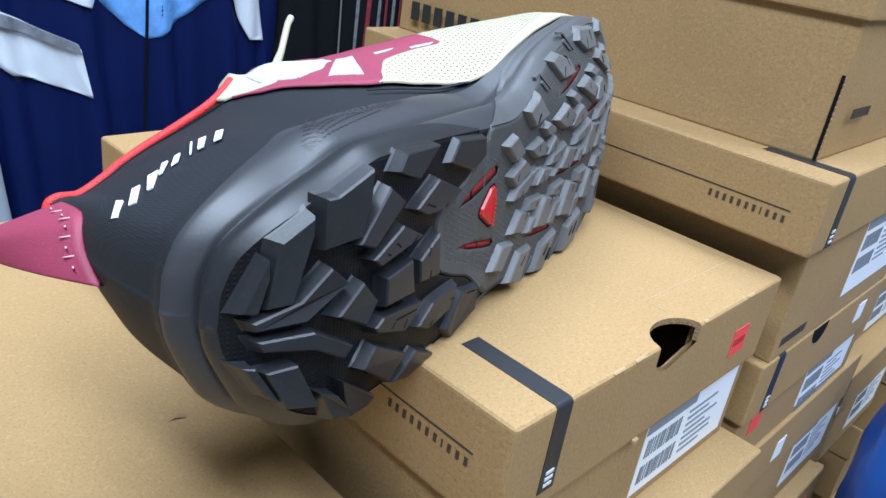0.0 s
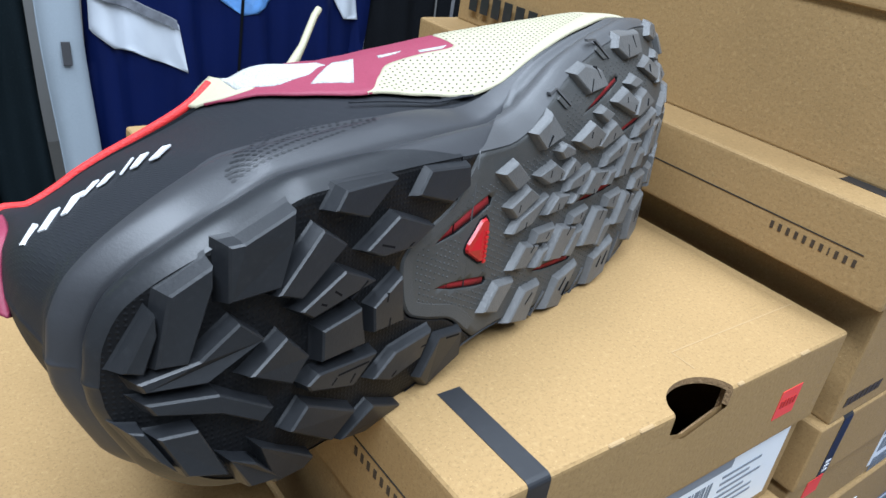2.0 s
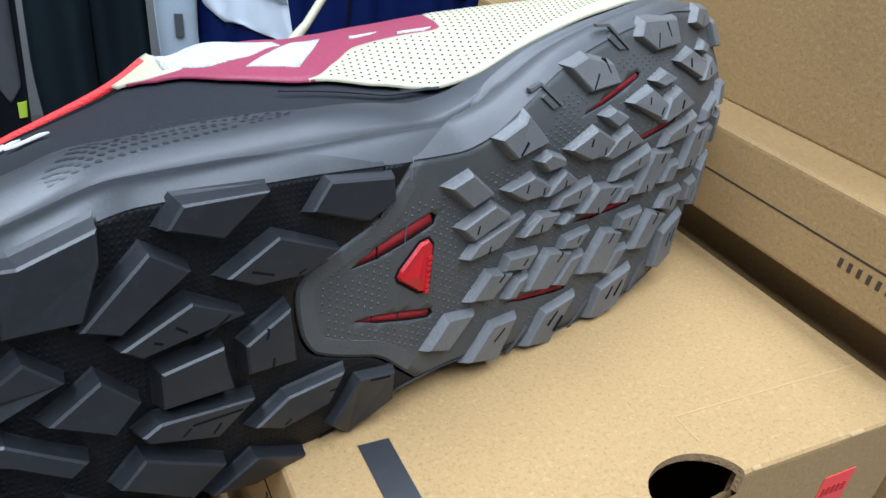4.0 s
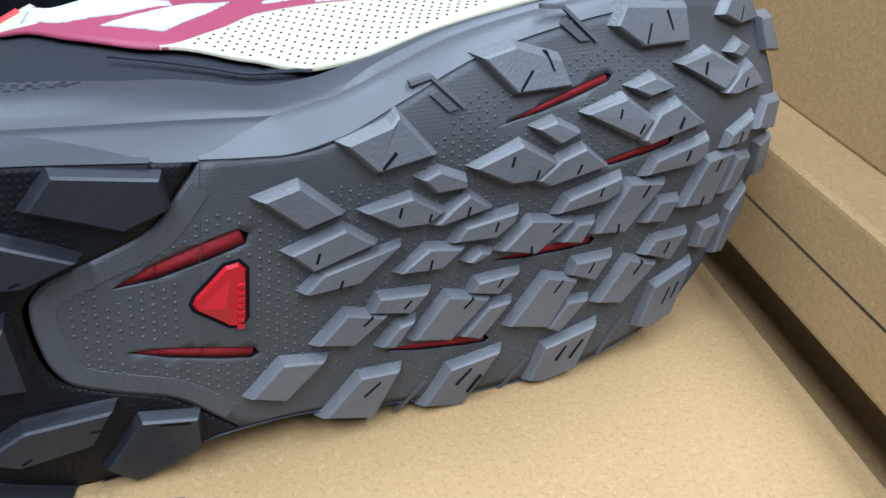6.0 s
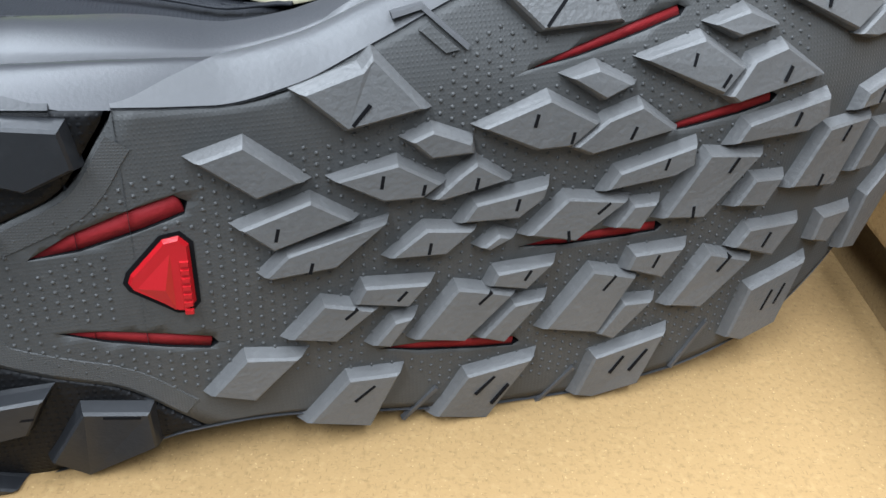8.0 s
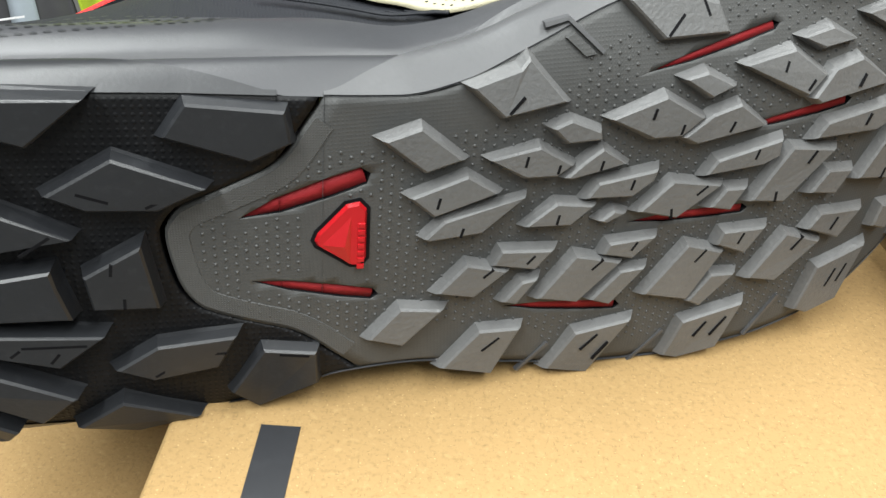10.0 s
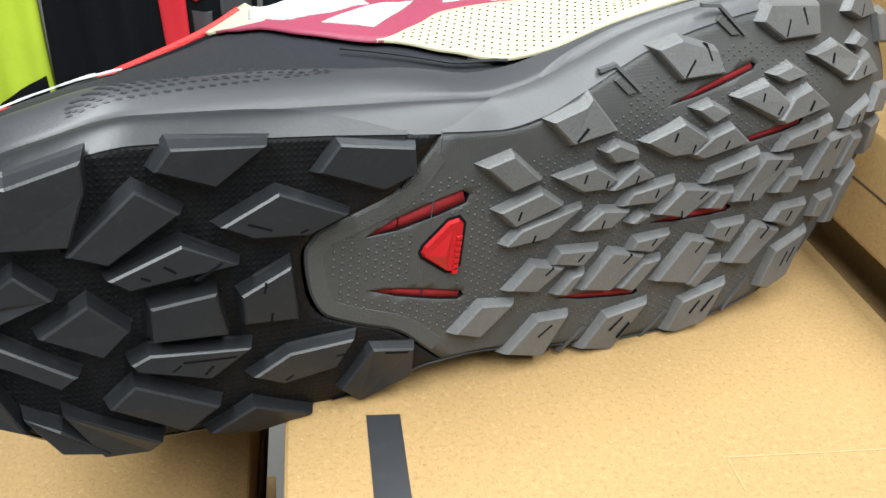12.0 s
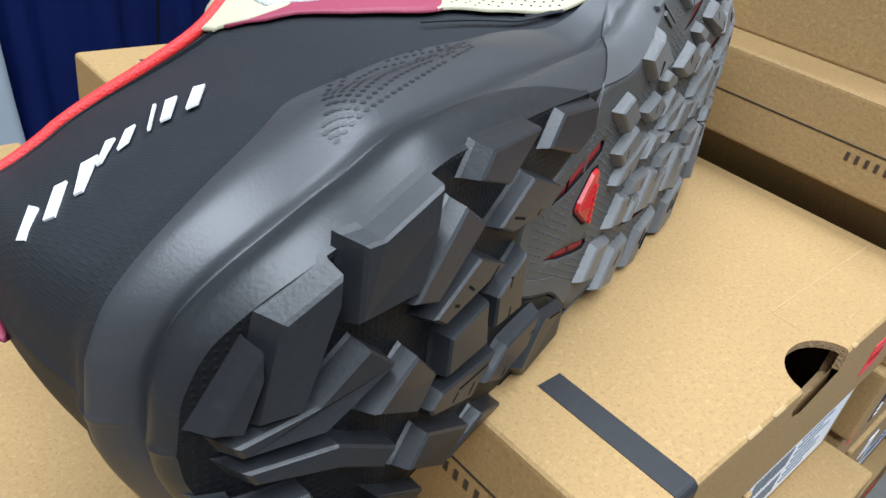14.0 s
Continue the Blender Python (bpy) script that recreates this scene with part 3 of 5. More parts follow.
# rim lugs along the sides and round the toe
fore((5.0, -26.5), (12.6, -17.5), (23.8, -18.8), (14.1, -29.3))
fore((23.8, -37.5), (32.9, -26.0), (44.3, -25.9), (38.3, -41.4), sipes=(((34.3, -32.4), (38.5, -28.6)),))
fore((52.5, -41.4), (58.9, -29.1), (74.7, -26.0), (65.8, -44.7), sipes=(((61.5, -35.0), (65.5, -30.2)), ((65.8, -38.8), (69.1, -33.2))))
fore((86.6, -40.4), (89.5, -28.3), (107.1, -23.1), (103.2, -38.9), (91.6, -41.9), sipes=(((94.4, -33.8), (97.0, -29.0)), ((99.4, -33.8), (102.8, -27.8))))
fore((168.6, 14.0), (164.4, 25.7), (172.9, 27.6), (177.1, 14.8))
fore((159.0, 31.3), (162.2, 39.4), (173.1, 39.1), (172.1, 29.6))
fore((162.5, 53.0), (159.0, 62.0), (166.5, 62.4), (172.5, 52.0))
fore((97.5, 59.9), (100.3, 65.1), (121.9, 65.6), (123.6, 56.7), (106.7, 55.3), sipes=(((107.3, 56.3), (108.8, 61.0)), ((114.3, 64.2), (116.5, 59.6))))
fore((137.5, 63.0), (141.0, 68.6), (152.0, 67.6), (157.5, 61.8), (147.0, 60.4), sipes=(((146.6, 61.6), (147.6, 65.2)),))
fore((141.0, 53.6), (146.5, 56.6), (152.4, 54.6), (147.0, 51.8))

# heel: blocks along the rim, arrows and diamonds inside
heel((-102.4, 26.8), (-98.6, 27.0), (-84.4, 32.7), (-84.6, 24.7), (-88.4, 12.8), (-102.4, 12.0))
heel((-114.8, 16.5), (-105.3, 23.0), (-105.3, 17.1), (-110.8, -2.0), (-117.8, -2.2))
heel((-124.0, -2.4), (-117.2, 12.6), (-116.6, 6.6), (-119.4, -3.3))
heel((-89.9, 10.8), (-75.4, 25.4), (-66.1, 18.9), (-81.6, 7.6))
heel((-82.6, 4.2), (-66.6, 11.5), (-53.9, 4.9), (-77.9, 0.7), sipes=(((-70.6, 6.6), (-68.0, 4.6)), ((-75.4, 4.4), (-73.4, 3.4)), ((-64.0, 1.9), (-58.0, 6.0))))
heel((-58.6, 14.2), (-45.2, 22.0), (-27.9, 14.9), (-37.8, 9.9), (-50.9, 10.4), sipes=(((-52.2, 14.7), (-46.6, 12.6)), ((-40.0, 11.2), (-32.5, 14.7))), tall=4.3)
heel((-71.9, 28.8), (-68.2, 34.2), (-47.8, 33.9), (-59.0, 24.3))
heel((-36.3, 25.3), (-31.3, 32.6), (-12.4, 31.2), (-11.2, 24.0), (-19.4, 19.9), tall=3.1)
heel((-74.3, -4.0), (-59.1, -1.9), (-58.4, -6.6), (-56.5, -14.6), (-73.9, -14.0))
heel((-53.9, -4.2), (-41.7, 2.8), (-39.3, -13.4), (-52.9, -12.9), sipes=(((-48.3, -4.1), (-47.9, -1.3)), ((-46.5, -12.5), (-46.3, -9.9))), tall=4.6)
heel((-97.3, -9.2), (-86.5, -1.0), (-78.3, -9.7), (-84.3, -16.3))
heel((-79.3, -19.1), (-74.8, -16.8), (-51.0, -19.2), (-61.0, -27.2), (-77.7, -21.7), sipes=(((-67.6, -20.4), (-55.0, -21.0)), ((-70.0, -22.6), (-68.0, -21.0)), ((-62.6, -25.0), (-60.6, -22.6))))
heel((-51.1, -29.9), (-41.4, -23.8), (-23.8, -22.1), (-28.4, -31.3), (-42.8, -33.8), sipes=(((-42.4, -32.2), (-37.3, -29.0)), ((-35.7, -26.6), (-26.8, -26.8))), tall=3.9)
heel((-26.6, -40.4), (-18.7, -27.1), (-6.2, -28.7), (-5.8, -38.9), (-20.3, -47.1), sipes=(((-15.0, -28.9), (-8.2, -29.8)),), tall=3.0)
heel((-84.8, -31.1), (-78.6, -25.0), (-58.7, -36.0), (-67.3, -43.7))
heel((-94.5, -30.5), (-72.8, -46.3), (-75.8, -50.0), (-87.0, -48.3))
heel((-61.7, -47.7), (-50.2, -38.8), (-33.5, -47.5), (-48.4, -52.4), tall=4.6)
heel((-120.4, -10.7), (-104.4, -11.3), (-89.7, -20.3), (-93.7, -23.8), (-104.0, -17.6), (-118.2, -14.6))
heel((-121.4, -5.2), (-108.9, -1.1), (-99.7, 7.0), (-92.6, 0.5), (-107.0, -8.0), (-120.0, -8.2))
heel((-102.7, -31.4), (-95.0, -35.4), (-84.6, -47.0), (-96.0, -44.3))
heel((-118.3, -20.6), (-109.1, -20.2), (-101.8, -36.6), (-112.2, -33.9))
heel((-123.6, -17.9), (-120.0, -18.6), (-113.7, -31.8), (-118.0, -28.0))


def flat_inset(name, ring, z0, z1, mat, owner, label="", bevel=0.0):
    bm = bmesh.new()
    low = [bm.verts.new((s * MM, w * MM, (sole_h(s, w) + z0) * MM)) for s, w in ring]
    top = [bm.verts.new((s * MM, w * MM, (sole_h(s, w) + z1) * MM)) for s, w in grow(ring, -bevel)]
    bm.faces.new(top)
    bm.faces.new(low[::-1])
    for i in range(len(ring)):
        j = (i + 1) % len(ring)
        bm.faces.new((low[i], low[j], top[j], top[i]))
    return part(name, bm, mat, owner, label)


def slot(s0, w0, s1, w1, width):
    """A long pointed flex groove with the red plate showing at its bottom."""
    a, b = Vector((s0, w0)), Vector((s1, w1))
    d = (b - a).normalized()
    q = Vector((-d.y, d.x))
    def ring(k, cut_end, shift):
        mid = a.lerp(b, 0.5)
        return [tuple(p + q * shift) for p in (a, a.lerp(b, 0.3) + q * k * 0.8, a.lerp(b, 0.7) + q * k, b - d * 1.0 + q * k * 0.9, b + d * cut_end, b - d * 1.0 - q * k * 0.9, a.lerp(b, 0.7) - q * k, a.lerp(b, 0.3) - q * k * 0.8)]
    foot = ring(width * 0.78, 0.6, 0)
    bm = bmesh.new()
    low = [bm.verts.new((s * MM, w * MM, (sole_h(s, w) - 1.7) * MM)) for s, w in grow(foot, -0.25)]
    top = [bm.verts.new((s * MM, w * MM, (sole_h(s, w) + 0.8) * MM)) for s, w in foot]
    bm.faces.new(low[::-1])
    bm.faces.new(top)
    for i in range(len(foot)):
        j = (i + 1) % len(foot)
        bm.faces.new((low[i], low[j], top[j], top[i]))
    # groove walls get black paint for the shade down in the cut
    cut(toe_piece, bm, RIM_AND_HOLE_SHADE)
    plate = ring(width * 0.66, -0.9, 0)
    bm = bmesh.new()
    low = [bm.verts.new((s * MM, w * MM, (sole_h(s, w) - 2.2) * MM)) for s, w in plate]
    top = [bm.verts.new((s * MM, w * MM, (sole_h(s, w) - 0.55) * MM)) for s, w in plate]
    for corners in ((0, 1, 7), (1, 2, 6, 7), (2, 3, 5, 6), (3, 4, 5)):
        bm.faces.new([top[k] for k in corners])
    for i in range(8):
        bm.faces.new((low[i], low[(i + 1) % 8], top[(i + 1) % 8], top[i]))
    part("red_plate", bm, RED_FOAM, toe_piece, "red plate in the flex groove", True)


SLOTS = ((-22.5, 5.9, 4.5, 16.2, 3.0),
         (-20.5, -10.0, 7.4, -14.8, 2.2),
         (39.3, -21.0, 70.9, -23.1, 1.9),
         (67.9, 1.5, 99.8, 4.2, 1.9),
         (91.3, 25.2, 119.5, 32.4, 1.8),
         (65.1, 38.1, 96.8, 48.4, 1.5))
for run in SLOTS:
    slot(*run)



def ridge(*way):
    """A thin raised line moulded on the rim of the forefoot piece."""
    way = [Vector(p) for p in way]
    left, right = [], []
    for i, p in enumerate(way):
        d = (way[min(i + 1, len(way) - 1)] - way[max(i - 1, 0)]).normalized()
        q = Vector((-d.y, d.x)) * 0.55
        left.append(tuple(p + q))
        right.append(tuple(p - q))
    flat_inset("ridge", left + right[::-1], -0.5, 0.9, RUBBER_SMOOTH, toe_piece, bevel=0.1)


ridge((40.5, 47.1), (45.9, 48.5), (54.1, 42.2))
ridge((76.3, 63.3), (82.9, 63.4), (92.9, 56.2))
flat_inset("raised_patch", ((45.0, 44.8), (49.8, 41.1), (52.9, 41.8), (47.3, 46.2)), -0.5, 0.8, RUBBER_GREY_SHADED, toe_piece, bevel=0.3)
flat_inset("raised_patch", ((81.5, 59.6), (87.4, 55.8), (91.1, 56.2), (83.9, 61.3)), -0.5, 0.8, RUBBER_GREY_SHADED, toe_piece, bevel=0.3)
for s0, w0, s1, w1 in ((46.0, -43.0, 53.0, -33.5), (78.5, -43.5, 86.0, -32.5), (112.5, -37.0, 119.5, -24.0)):
    ridge((s0, w0), (s1, w1))

# red three-cornered emblem
tri = ((-7.1, 0.3), (-6.4, 2.3), (-0.2, 9.4), (2.9, 10.1), (4.7, 8.1), (4.9, -4.6), (3.3, -6.5), (1.2, -6.4), (-6.4, -1.2))
emblem = flat_inset("emblem_rim", grow(tri, 0.5), -1.0, 0.15, RIM_AND_HOLE_SHADE, toe_piece, "black rim round the red emblem")
flat_inset("emblem", tri, -0.5, 1.1, RED_PLASTIC, emblem, "glossy red three-cornered emblem", 0.8)
bm = bmesh.new()
foot = [bm.verts.new((s * MM, w * MM, (sole_h(s, w) + 1.05) * MM)) for s, w in ((-5.4, -0.4), (1.0, 6.6), (1.0, -5.6))]
peak = bm.verts.new((-0.4 * MM, -0.6 * MM, (sole_h(-0.4, -0.6) + 2.0) * MM))
for i in range(3):
    bm.faces.new((foot[i], foot[(i + 1) % 3], peak))
bmesh.ops.recalc_face_normals(bm, faces=bm.faces[:])
part("raised_facet", bm, RED_PLASTIC, emblem)
# raised border of the arch panel, beside the groove to the heel piece
KNURL = material("finely_knurled_grey_rubber", (0.068, 0.069, 0.068), 0.58, grain=0.15, grain_scale=700, stain=0.2, stain_scale=40, spec=0.4)
wave_bump(KNURL, 7800, 7800, 0.5, 45, 0.0002)


def border(way, inner, outer, high):
    """A low flat ridge that runs beside a curve, from inner to outer mm away from it."""
    bm = bmesh.new()
    rows = []
    for i, p in enumerate(way):
        d = (way[min(i + 1, len(way) - 1)] - way[max(i - 1, 0)]).normalized()
        q = Vector((d.y, -d.x))
        row = []
        for off, z in ((inner, -0.6), (inner + 0.3, high), (outer - 0.5, high), (outer, -0.6)):
            s, w = p + q * off
            row.append(bm.verts.new((s * MM, w * MM, (sole_h(s, w) + z) * MM)))
        rows.append(row)
    for a, b in zip(rows, rows[1:]):
        for k in range(3):
            bm.faces.new((a[k], a[k + 1], b[k + 1], b[k]))
    part("arch_border", bm, KNURL, toe_piece, "finely knurled raised border")


border([Vector((split_line(-33 + 1.6 * i), -33 + 1.6 * i)) for i in range(40)], 0.8, 5.8, 0.22)
# small moulded grip dots between the lugs
bm = bmesh.new()
for i in range(72):
    for j in range(46):
        s, w = -30 + 2.2 * i, -46 + 2.2 * j + (1.1 if i % 2 else 0)
        lo, hi = edges(s)
        if s < split_line(w) + 7 or w < lo + (11 if s < 50 else 7) or w > hi - (11 if s < 50 else 7) or (-9 < s < 7 and -10 < w < 11):
            continue
        if any(-2 < (p := (s - s0) * (s1 - s0) + (w - w0) * (w1 - w0)) / (q := math.hypot(s1 - s0, w1 - w0)) < q + 2
               and abs((s - s0) * (w1 - w0) - (w - w0) * (s1 - s0)) / q < 2.9 for s0, w0, s1, w1, _ in SLOTS):
            continue
        z = sole_h(s, w)
        low = [bm.verts.new(((s + 0.48 * math.cos(t)) * MM, (w + 0.48 * math.sin(t)) * MM, (z - 0.05) * MM)) for t in (k * math.pi / 3 for k in range(6))]
        top = [bm.verts.new(((s + 0.22 * math.cos(t)) * MM, (w + 0.22 * math.sin(t)) * MM, (z + 0.3) * MM)) for t in (k * math.pi / 3 for k in range(6))]
        bm.faces.new(top)
        for k in range(6):
            bm.faces.new((low[k], low[(k + 1) % 6], top[(k + 1) % 6], top[k]))
tagged(part("grip_dots", bm, RUBBER_GREY_SHADED, toe_piece, "", True), "small raised grip dots on grey rubber", kind="stuff")
for k in range(7):
    w = 5.0 - 1.75 * k
    flat_inset("raised_bar", ((2.4, w), (4.1, w), (4.1, w - 1.2), (2.4, w - 1.2)), 1.0, 1.5, RED_PLASTIC, emblem, bevel=0.15)

# ---- the shoe's midsole and upper, lofted over the sole ----
TOP_LINE = ((-126, 112), (-103, 110.5), (-85, 108.5), (-72, 106), (-58, 101.5), (-44, 98.5), (-28, 102), (-10, 117), (20, 114), (55, 96), (98, 73), (130, 57), (155, 42), (168, 30), (174, 18))
HEEL_SHIFT = ((0, 0), (6, 0.5), (13, 1.8), (18, 0.4), (24, -1), (31, -1), (36, -0.5), (50, 0.4), (64, 3), (76, 7.2), (94, 15), (114, 20), (130, 22))
NARROW = ((-126, 0.97), (-100, 0.88), (-78, 0.73), (-58, 0.47), (-44, 0.29), (-28, 0.12), (-5, 0.0))


def shell(s, q, side, out=0.0):
    """A point of the shoe's outside, in mm: s along the sole, q up from the sole, side +1 (uppermost) or -1."""
    lo, hi = edges(s)
    mid, half = (lo + hi) / 2, (hi - lo) / 2
    qt = spline(TOP_LINE, s)
    v = min(1.0, max(0.0, q / qt))
    open_top = max(0.0, min(1.0, (-5 - s) / 25))
    dome = (1 - min(0.9995, v) ** 7) ** (1 / 2.2)
    dome = dome * (1 - open_top) + open_top * (1 - spline(NARROW, s) * (1.0 if side > 0 else 0.75) * max(0.0, (q - 25) / (qt - 25)) ** 1.5)
    roll = 2.6 * math.sin(min(q, 13) / 13 * math.pi) + (3.2 if s < -20 else 3.2 - 2.2 * min(1.0, (s + 20) / 30)) * math.sin(max(0.0, min(q - 13, 20)) / 20 * math.pi)
    roll += (2.0 + 0.06 * q) * math.exp(-((s - 8) / 40) ** 2) * min(1.0, q / 7)
    roll -= 2.2 * math.exp(-((q - 13) / 1.1) ** 2)
    ends = max(0.0, 1 - (abs(s - 24) / 150) ** 6)
    x = s + spline(HEEL_SHIFT, q) * max(0.0, min(1.0, (-70 - s) / 45)) ** 1.3
    x -= max(0.0, min(1.0, (-88 - s) / 38)) ** 2 * 0.8 * roll
    toe_in = max(0.0, min(1.0, (s - 120) / 54))
    x -= toe_in ** 1.5 * 0.25 * q
    lean = 0.085 if side > 0 else 0.05 + 0.09 * max(0.0, min(1.0, (s + 45) / 30))
    lean -= 0.03 * max(0.0, min(1.0, (-85 - s) / 30))
    w = mid + side * (half + (roll * (1 if side > 0 else 0.3 + 0.7 * max(0.0, min(1.0, (-25 - s) / 30))) + out) * ends) * dome + lean * q
    if side < 0:
        w -= 6.5 * min(1.0, (s + 126) / 9) * max(0.0, min(1.0, (-44 - s) / 30)) * min(1.0, q / 10)
    base = sole_h(s, mid + side * half)
    z = -2 - q + (base + 2) * max(0.0, 1 - q / 45)
    return Vector((x * MM, w * MM, z * MM))


def band(name, mat, label, q0, q1, nq, s0=-126.0, s1=174.0, ns=110, out=0.0):
    """A strip of the outside, right round the shoe, between two heights (functions of s)."""
    bm = bmesh.new()
    ss = stations(s0, s1, ns)
    loops = []
    for j in range(nq + 1):
        ring = []
        for side, order in ((1, ss), (-1, ss[::-1])):
            for s in order:
                a, b = q0(s), q1(s)
                ring.append(bm.verts.new(shell(s, a + (b - a) * j / nq, side, out)))
        loops.append(ring)
    n = len(loops[0])
    for a, b in zip(loops, loops[1:]):
        for i in range(n):
            bm.faces.new((a[i], a[(i + 1) % n], b[(i + 1) % n], b[i]))
    bmesh.ops.remove_doubles(bm, verts=bm.verts[:], dist=0.00004)
    return part(name, bm, mat, shoe, label, True)


def midsole_top(s):
    return spline(((-126, 25), (-100, 28.5), (-75, 36), (-45, 38), (-15, 33), (20, 24), (60, 20), (120, 17), (174, 12)), s)


def collar(s):
    return spline(TOP_LINE, s)


def rand_top(s):
    return spline(((-6, 0.3), (5, 4), (22, 12), (45, 17), (90, 17), (150, 17), (174, 14)), s)


band("midsole", FOAM, "dark slate moulded foam midsole", lambda s: 11.6 * min(1.0, max(0.0, (-14 - s) / 50)), midsole_top, 44)
band("heel_cup", RUBBER_BLACK, "smooth black rubber wrapping round the heel", lambda s: -0.3, lambda s: 12.2 * min(1.0, max(0.05, (-14 - s) / 50)), 10, s1=-14.0, out=0.45)
band("rand", RUBBER_SMOOTH, "smooth grey rubber rand", lambda s: -0.2, rand_top, 8, s0=-5.0, out=0.7)
band("upper", FABRIC_BLACK, "black coated fabric upper", lambda s: midsole_top(s) - 2, collar, 26, out=-1.8)


def patch(name, mat, label, bottom, top, s_pairs, n=40, m=14, lift=0.5, parent=None):
    """A panel on the uppermost side between two curves of (s, q) knots, a little proud of the upper."""
    bm = bmesh.new()
    (b0, b1), (t0, t1) = s_pairs
    grid = []
    for j in range(m + 1):
        row = []
        for i in range(n + 1):
            u, v = i / n, j / m
            sb, st = b0 + (b1 - b0) * u, t0 + (t1 - t0) * u
            s = sb + (st - sb) * v
            q = spline(bottom, sb) * (1 - v) + spline(top, st) * v
            row.append((s, q))
        grid.append(row)
    outer, inner = [], []
    for row in grid:
        outer.append([])
        inner.append([])
        for s, q in row:
            p = shell(s, q, 1)
            nrm = (shell(s + 1, q, 1) - shell(s - 1, q, 1)).cross(shell(s, q + 1, 1) - shell(s, q - 1, 1)).normalized()
            if nrm.y < 0:
                nrm = -nrm
            outer[-1].append(bm.verts.new(p + nrm * lift * MM))
            inner[-1].append(bm.verts.new(p - nrm * 0.4 * MM))
    for j in range(m):
        for i in range(n):
            bm.faces.new((outer[j][i], outer[j][i + 1], outer[j + 1][i + 1], outer[j + 1][i]))
    for i in range(n):
        for j in (0, m):
            bm.faces.new((outer[j][i], outer[j][i + 1], inner[j][i + 1], inner[j][i]))
    for j in range(m):
        for i in (0, n):
            bm.faces.new((outer[j][i], outer[j + 1][i], inner[j + 1][i], inner[j][i]))
    return part(name, bm, mat, parent or shoe, label, True)


def on_shell(s, q, lift):
    p = shell(s, q, 1)
    nrm = (shell(s + 0.6, q, 1) - shell(s - 0.6, q, 1)).cross(shell(s, q + 1, 1) - shell(s, q - 1, 1)).normalized()
    if nrm.y < -0.2 or (nrm.y < 0.3 and nrm.x > 0):
        nrm = -nrm
    return p + nrm * lift * MM


burgundy = patch("overlay", BURGUNDY, "burgundy welded overlay",
                 ((-42, 89), (-37, 80), (-33, 76), (-23, 61), (-4, 49), (60, 46)),
                 ((-42, 90), (-33, 97), (-25, 100), (-10, 106), (20, 104), (58, 84)), ((-42, 58), (-42, 58)), lift=0.35)
patch("collar_panel", CREAM, "cream synthetic collar panel", ((-44, 92), (-38, 84), (-29, 79)), ((-44, 97), (-36, 102), (-29, 103)), ((-44, -29), (-44, -29)),
      12, 8, 0.5)
patch("knit_window", WHITE_KNIT, "white knit mesh showing through", ((-33, 84), (-23, 73), (-12, 72.5), (3, 79)), ((-32, 97), (-20, 101), (3, 84)),
      ((-33, 4), (-30, 4)), 18, 10, 0.6)
patch("knit_window", WHITE_KNIT, "white knit mesh showing through", ((-15.5, 65.5), (-1.5, 58.5)), ((11, 82), (20, 80)), ((-15.5, -1.5), (11, 20)), 10, 8, 0.6)
patch("knit_window", WHITE_KNIT, "white knit mesh showing through", ((27, 73), (33, 70)), ((28, 75), (36, 69.5)), ((27, 33), (28, 36)), 6, 3, 0.6)
patch("knit_window", WHITE_KNIT, "white knit mesh showing through", ((39, 62.5), (46, 57)), ((40, 64), (49, 57)), ((39, 46), (40, 49)), 6, 3, 0.6)
MESH_LOW = ((-4, 49), (15, 40), (27, 26), (40, 21), (63, 19.5), (93, 20), (120, 19), (150, 17))
MESH_TOP = ((-4, 49.6), (13, 60), (25, 66), (39, 60.5), (50, 54), (56, 70), (75, 76), (98, 66), (120, 56), (150, 40))
mesh_panel = patch("mesh_panel", CREAM, "cream perforated synthetic mesh panel", MESH_LOW, MESH_TOP, ((-4, 150), (-4, 150)), 90, 20, 0.55)


def dots(name, mat, owner, places, radius, lift, label=""):
    """Many small round holes on the upper, joined into one part."""
    bm = bmesh.new()
    for s, q, k in places:
        c = on_shell(s, q, lift)
        a = (shell(s + 0.5, q, 1) - shell(s - 0.5, q, 1)).normalized()
        b = (shell(s, q + 0.5, 1) - shell(s, q - 0.5, 1)).normalized()
        bm.faces.new([bm.verts.new(c + (a * math.cos(t) * k[0] + b * math.sin(t) * k[1]) * radius * MM) for t in (i * math.pi / 4 for i in range(8))])
    return part(name, bm, mat, owner, label)


holes = []
for i in range(60):
    for j in range(26):
        s = 0 + 2.9 * i + (1.45 if j % 2 else 0)
        q = 17 + 2.5 * j + 0.12 * s
        if s < 118 and spline(MESH_LOW, s) + 2.0 < q < spline(MESH_TOP, s) - 1.5:
            holes.append((s, q, (1, 1)))
dots("perforation", RIM_AND_HOLE_SHADE, mesh_panel, holes, 0.40, 0.66)
rnd = random.Random(3)
dimples = []
for i in range(26):
    for j in range(7):
        s, v = -86 + 2.6 * i + (1.3 if j % 2 else 0), j / 6
        q = 17 + 0.14 * (s + 86) + v * (20 * min(1.0, (s + 92) / 34) * max(0.0, 1 - max(0, s + 50) / 44))
        if (i > 14 and rnd.random() < (i - 14) / 14) or v > 0.95 and i < 3:
            continue
        dimples.append((s, q, (1.35, 0.75)))
dots("dimple", RUBBER_BLACK, shoe, dimples, 0.62, 0.12, "dark dimples moulded into the midsole side")


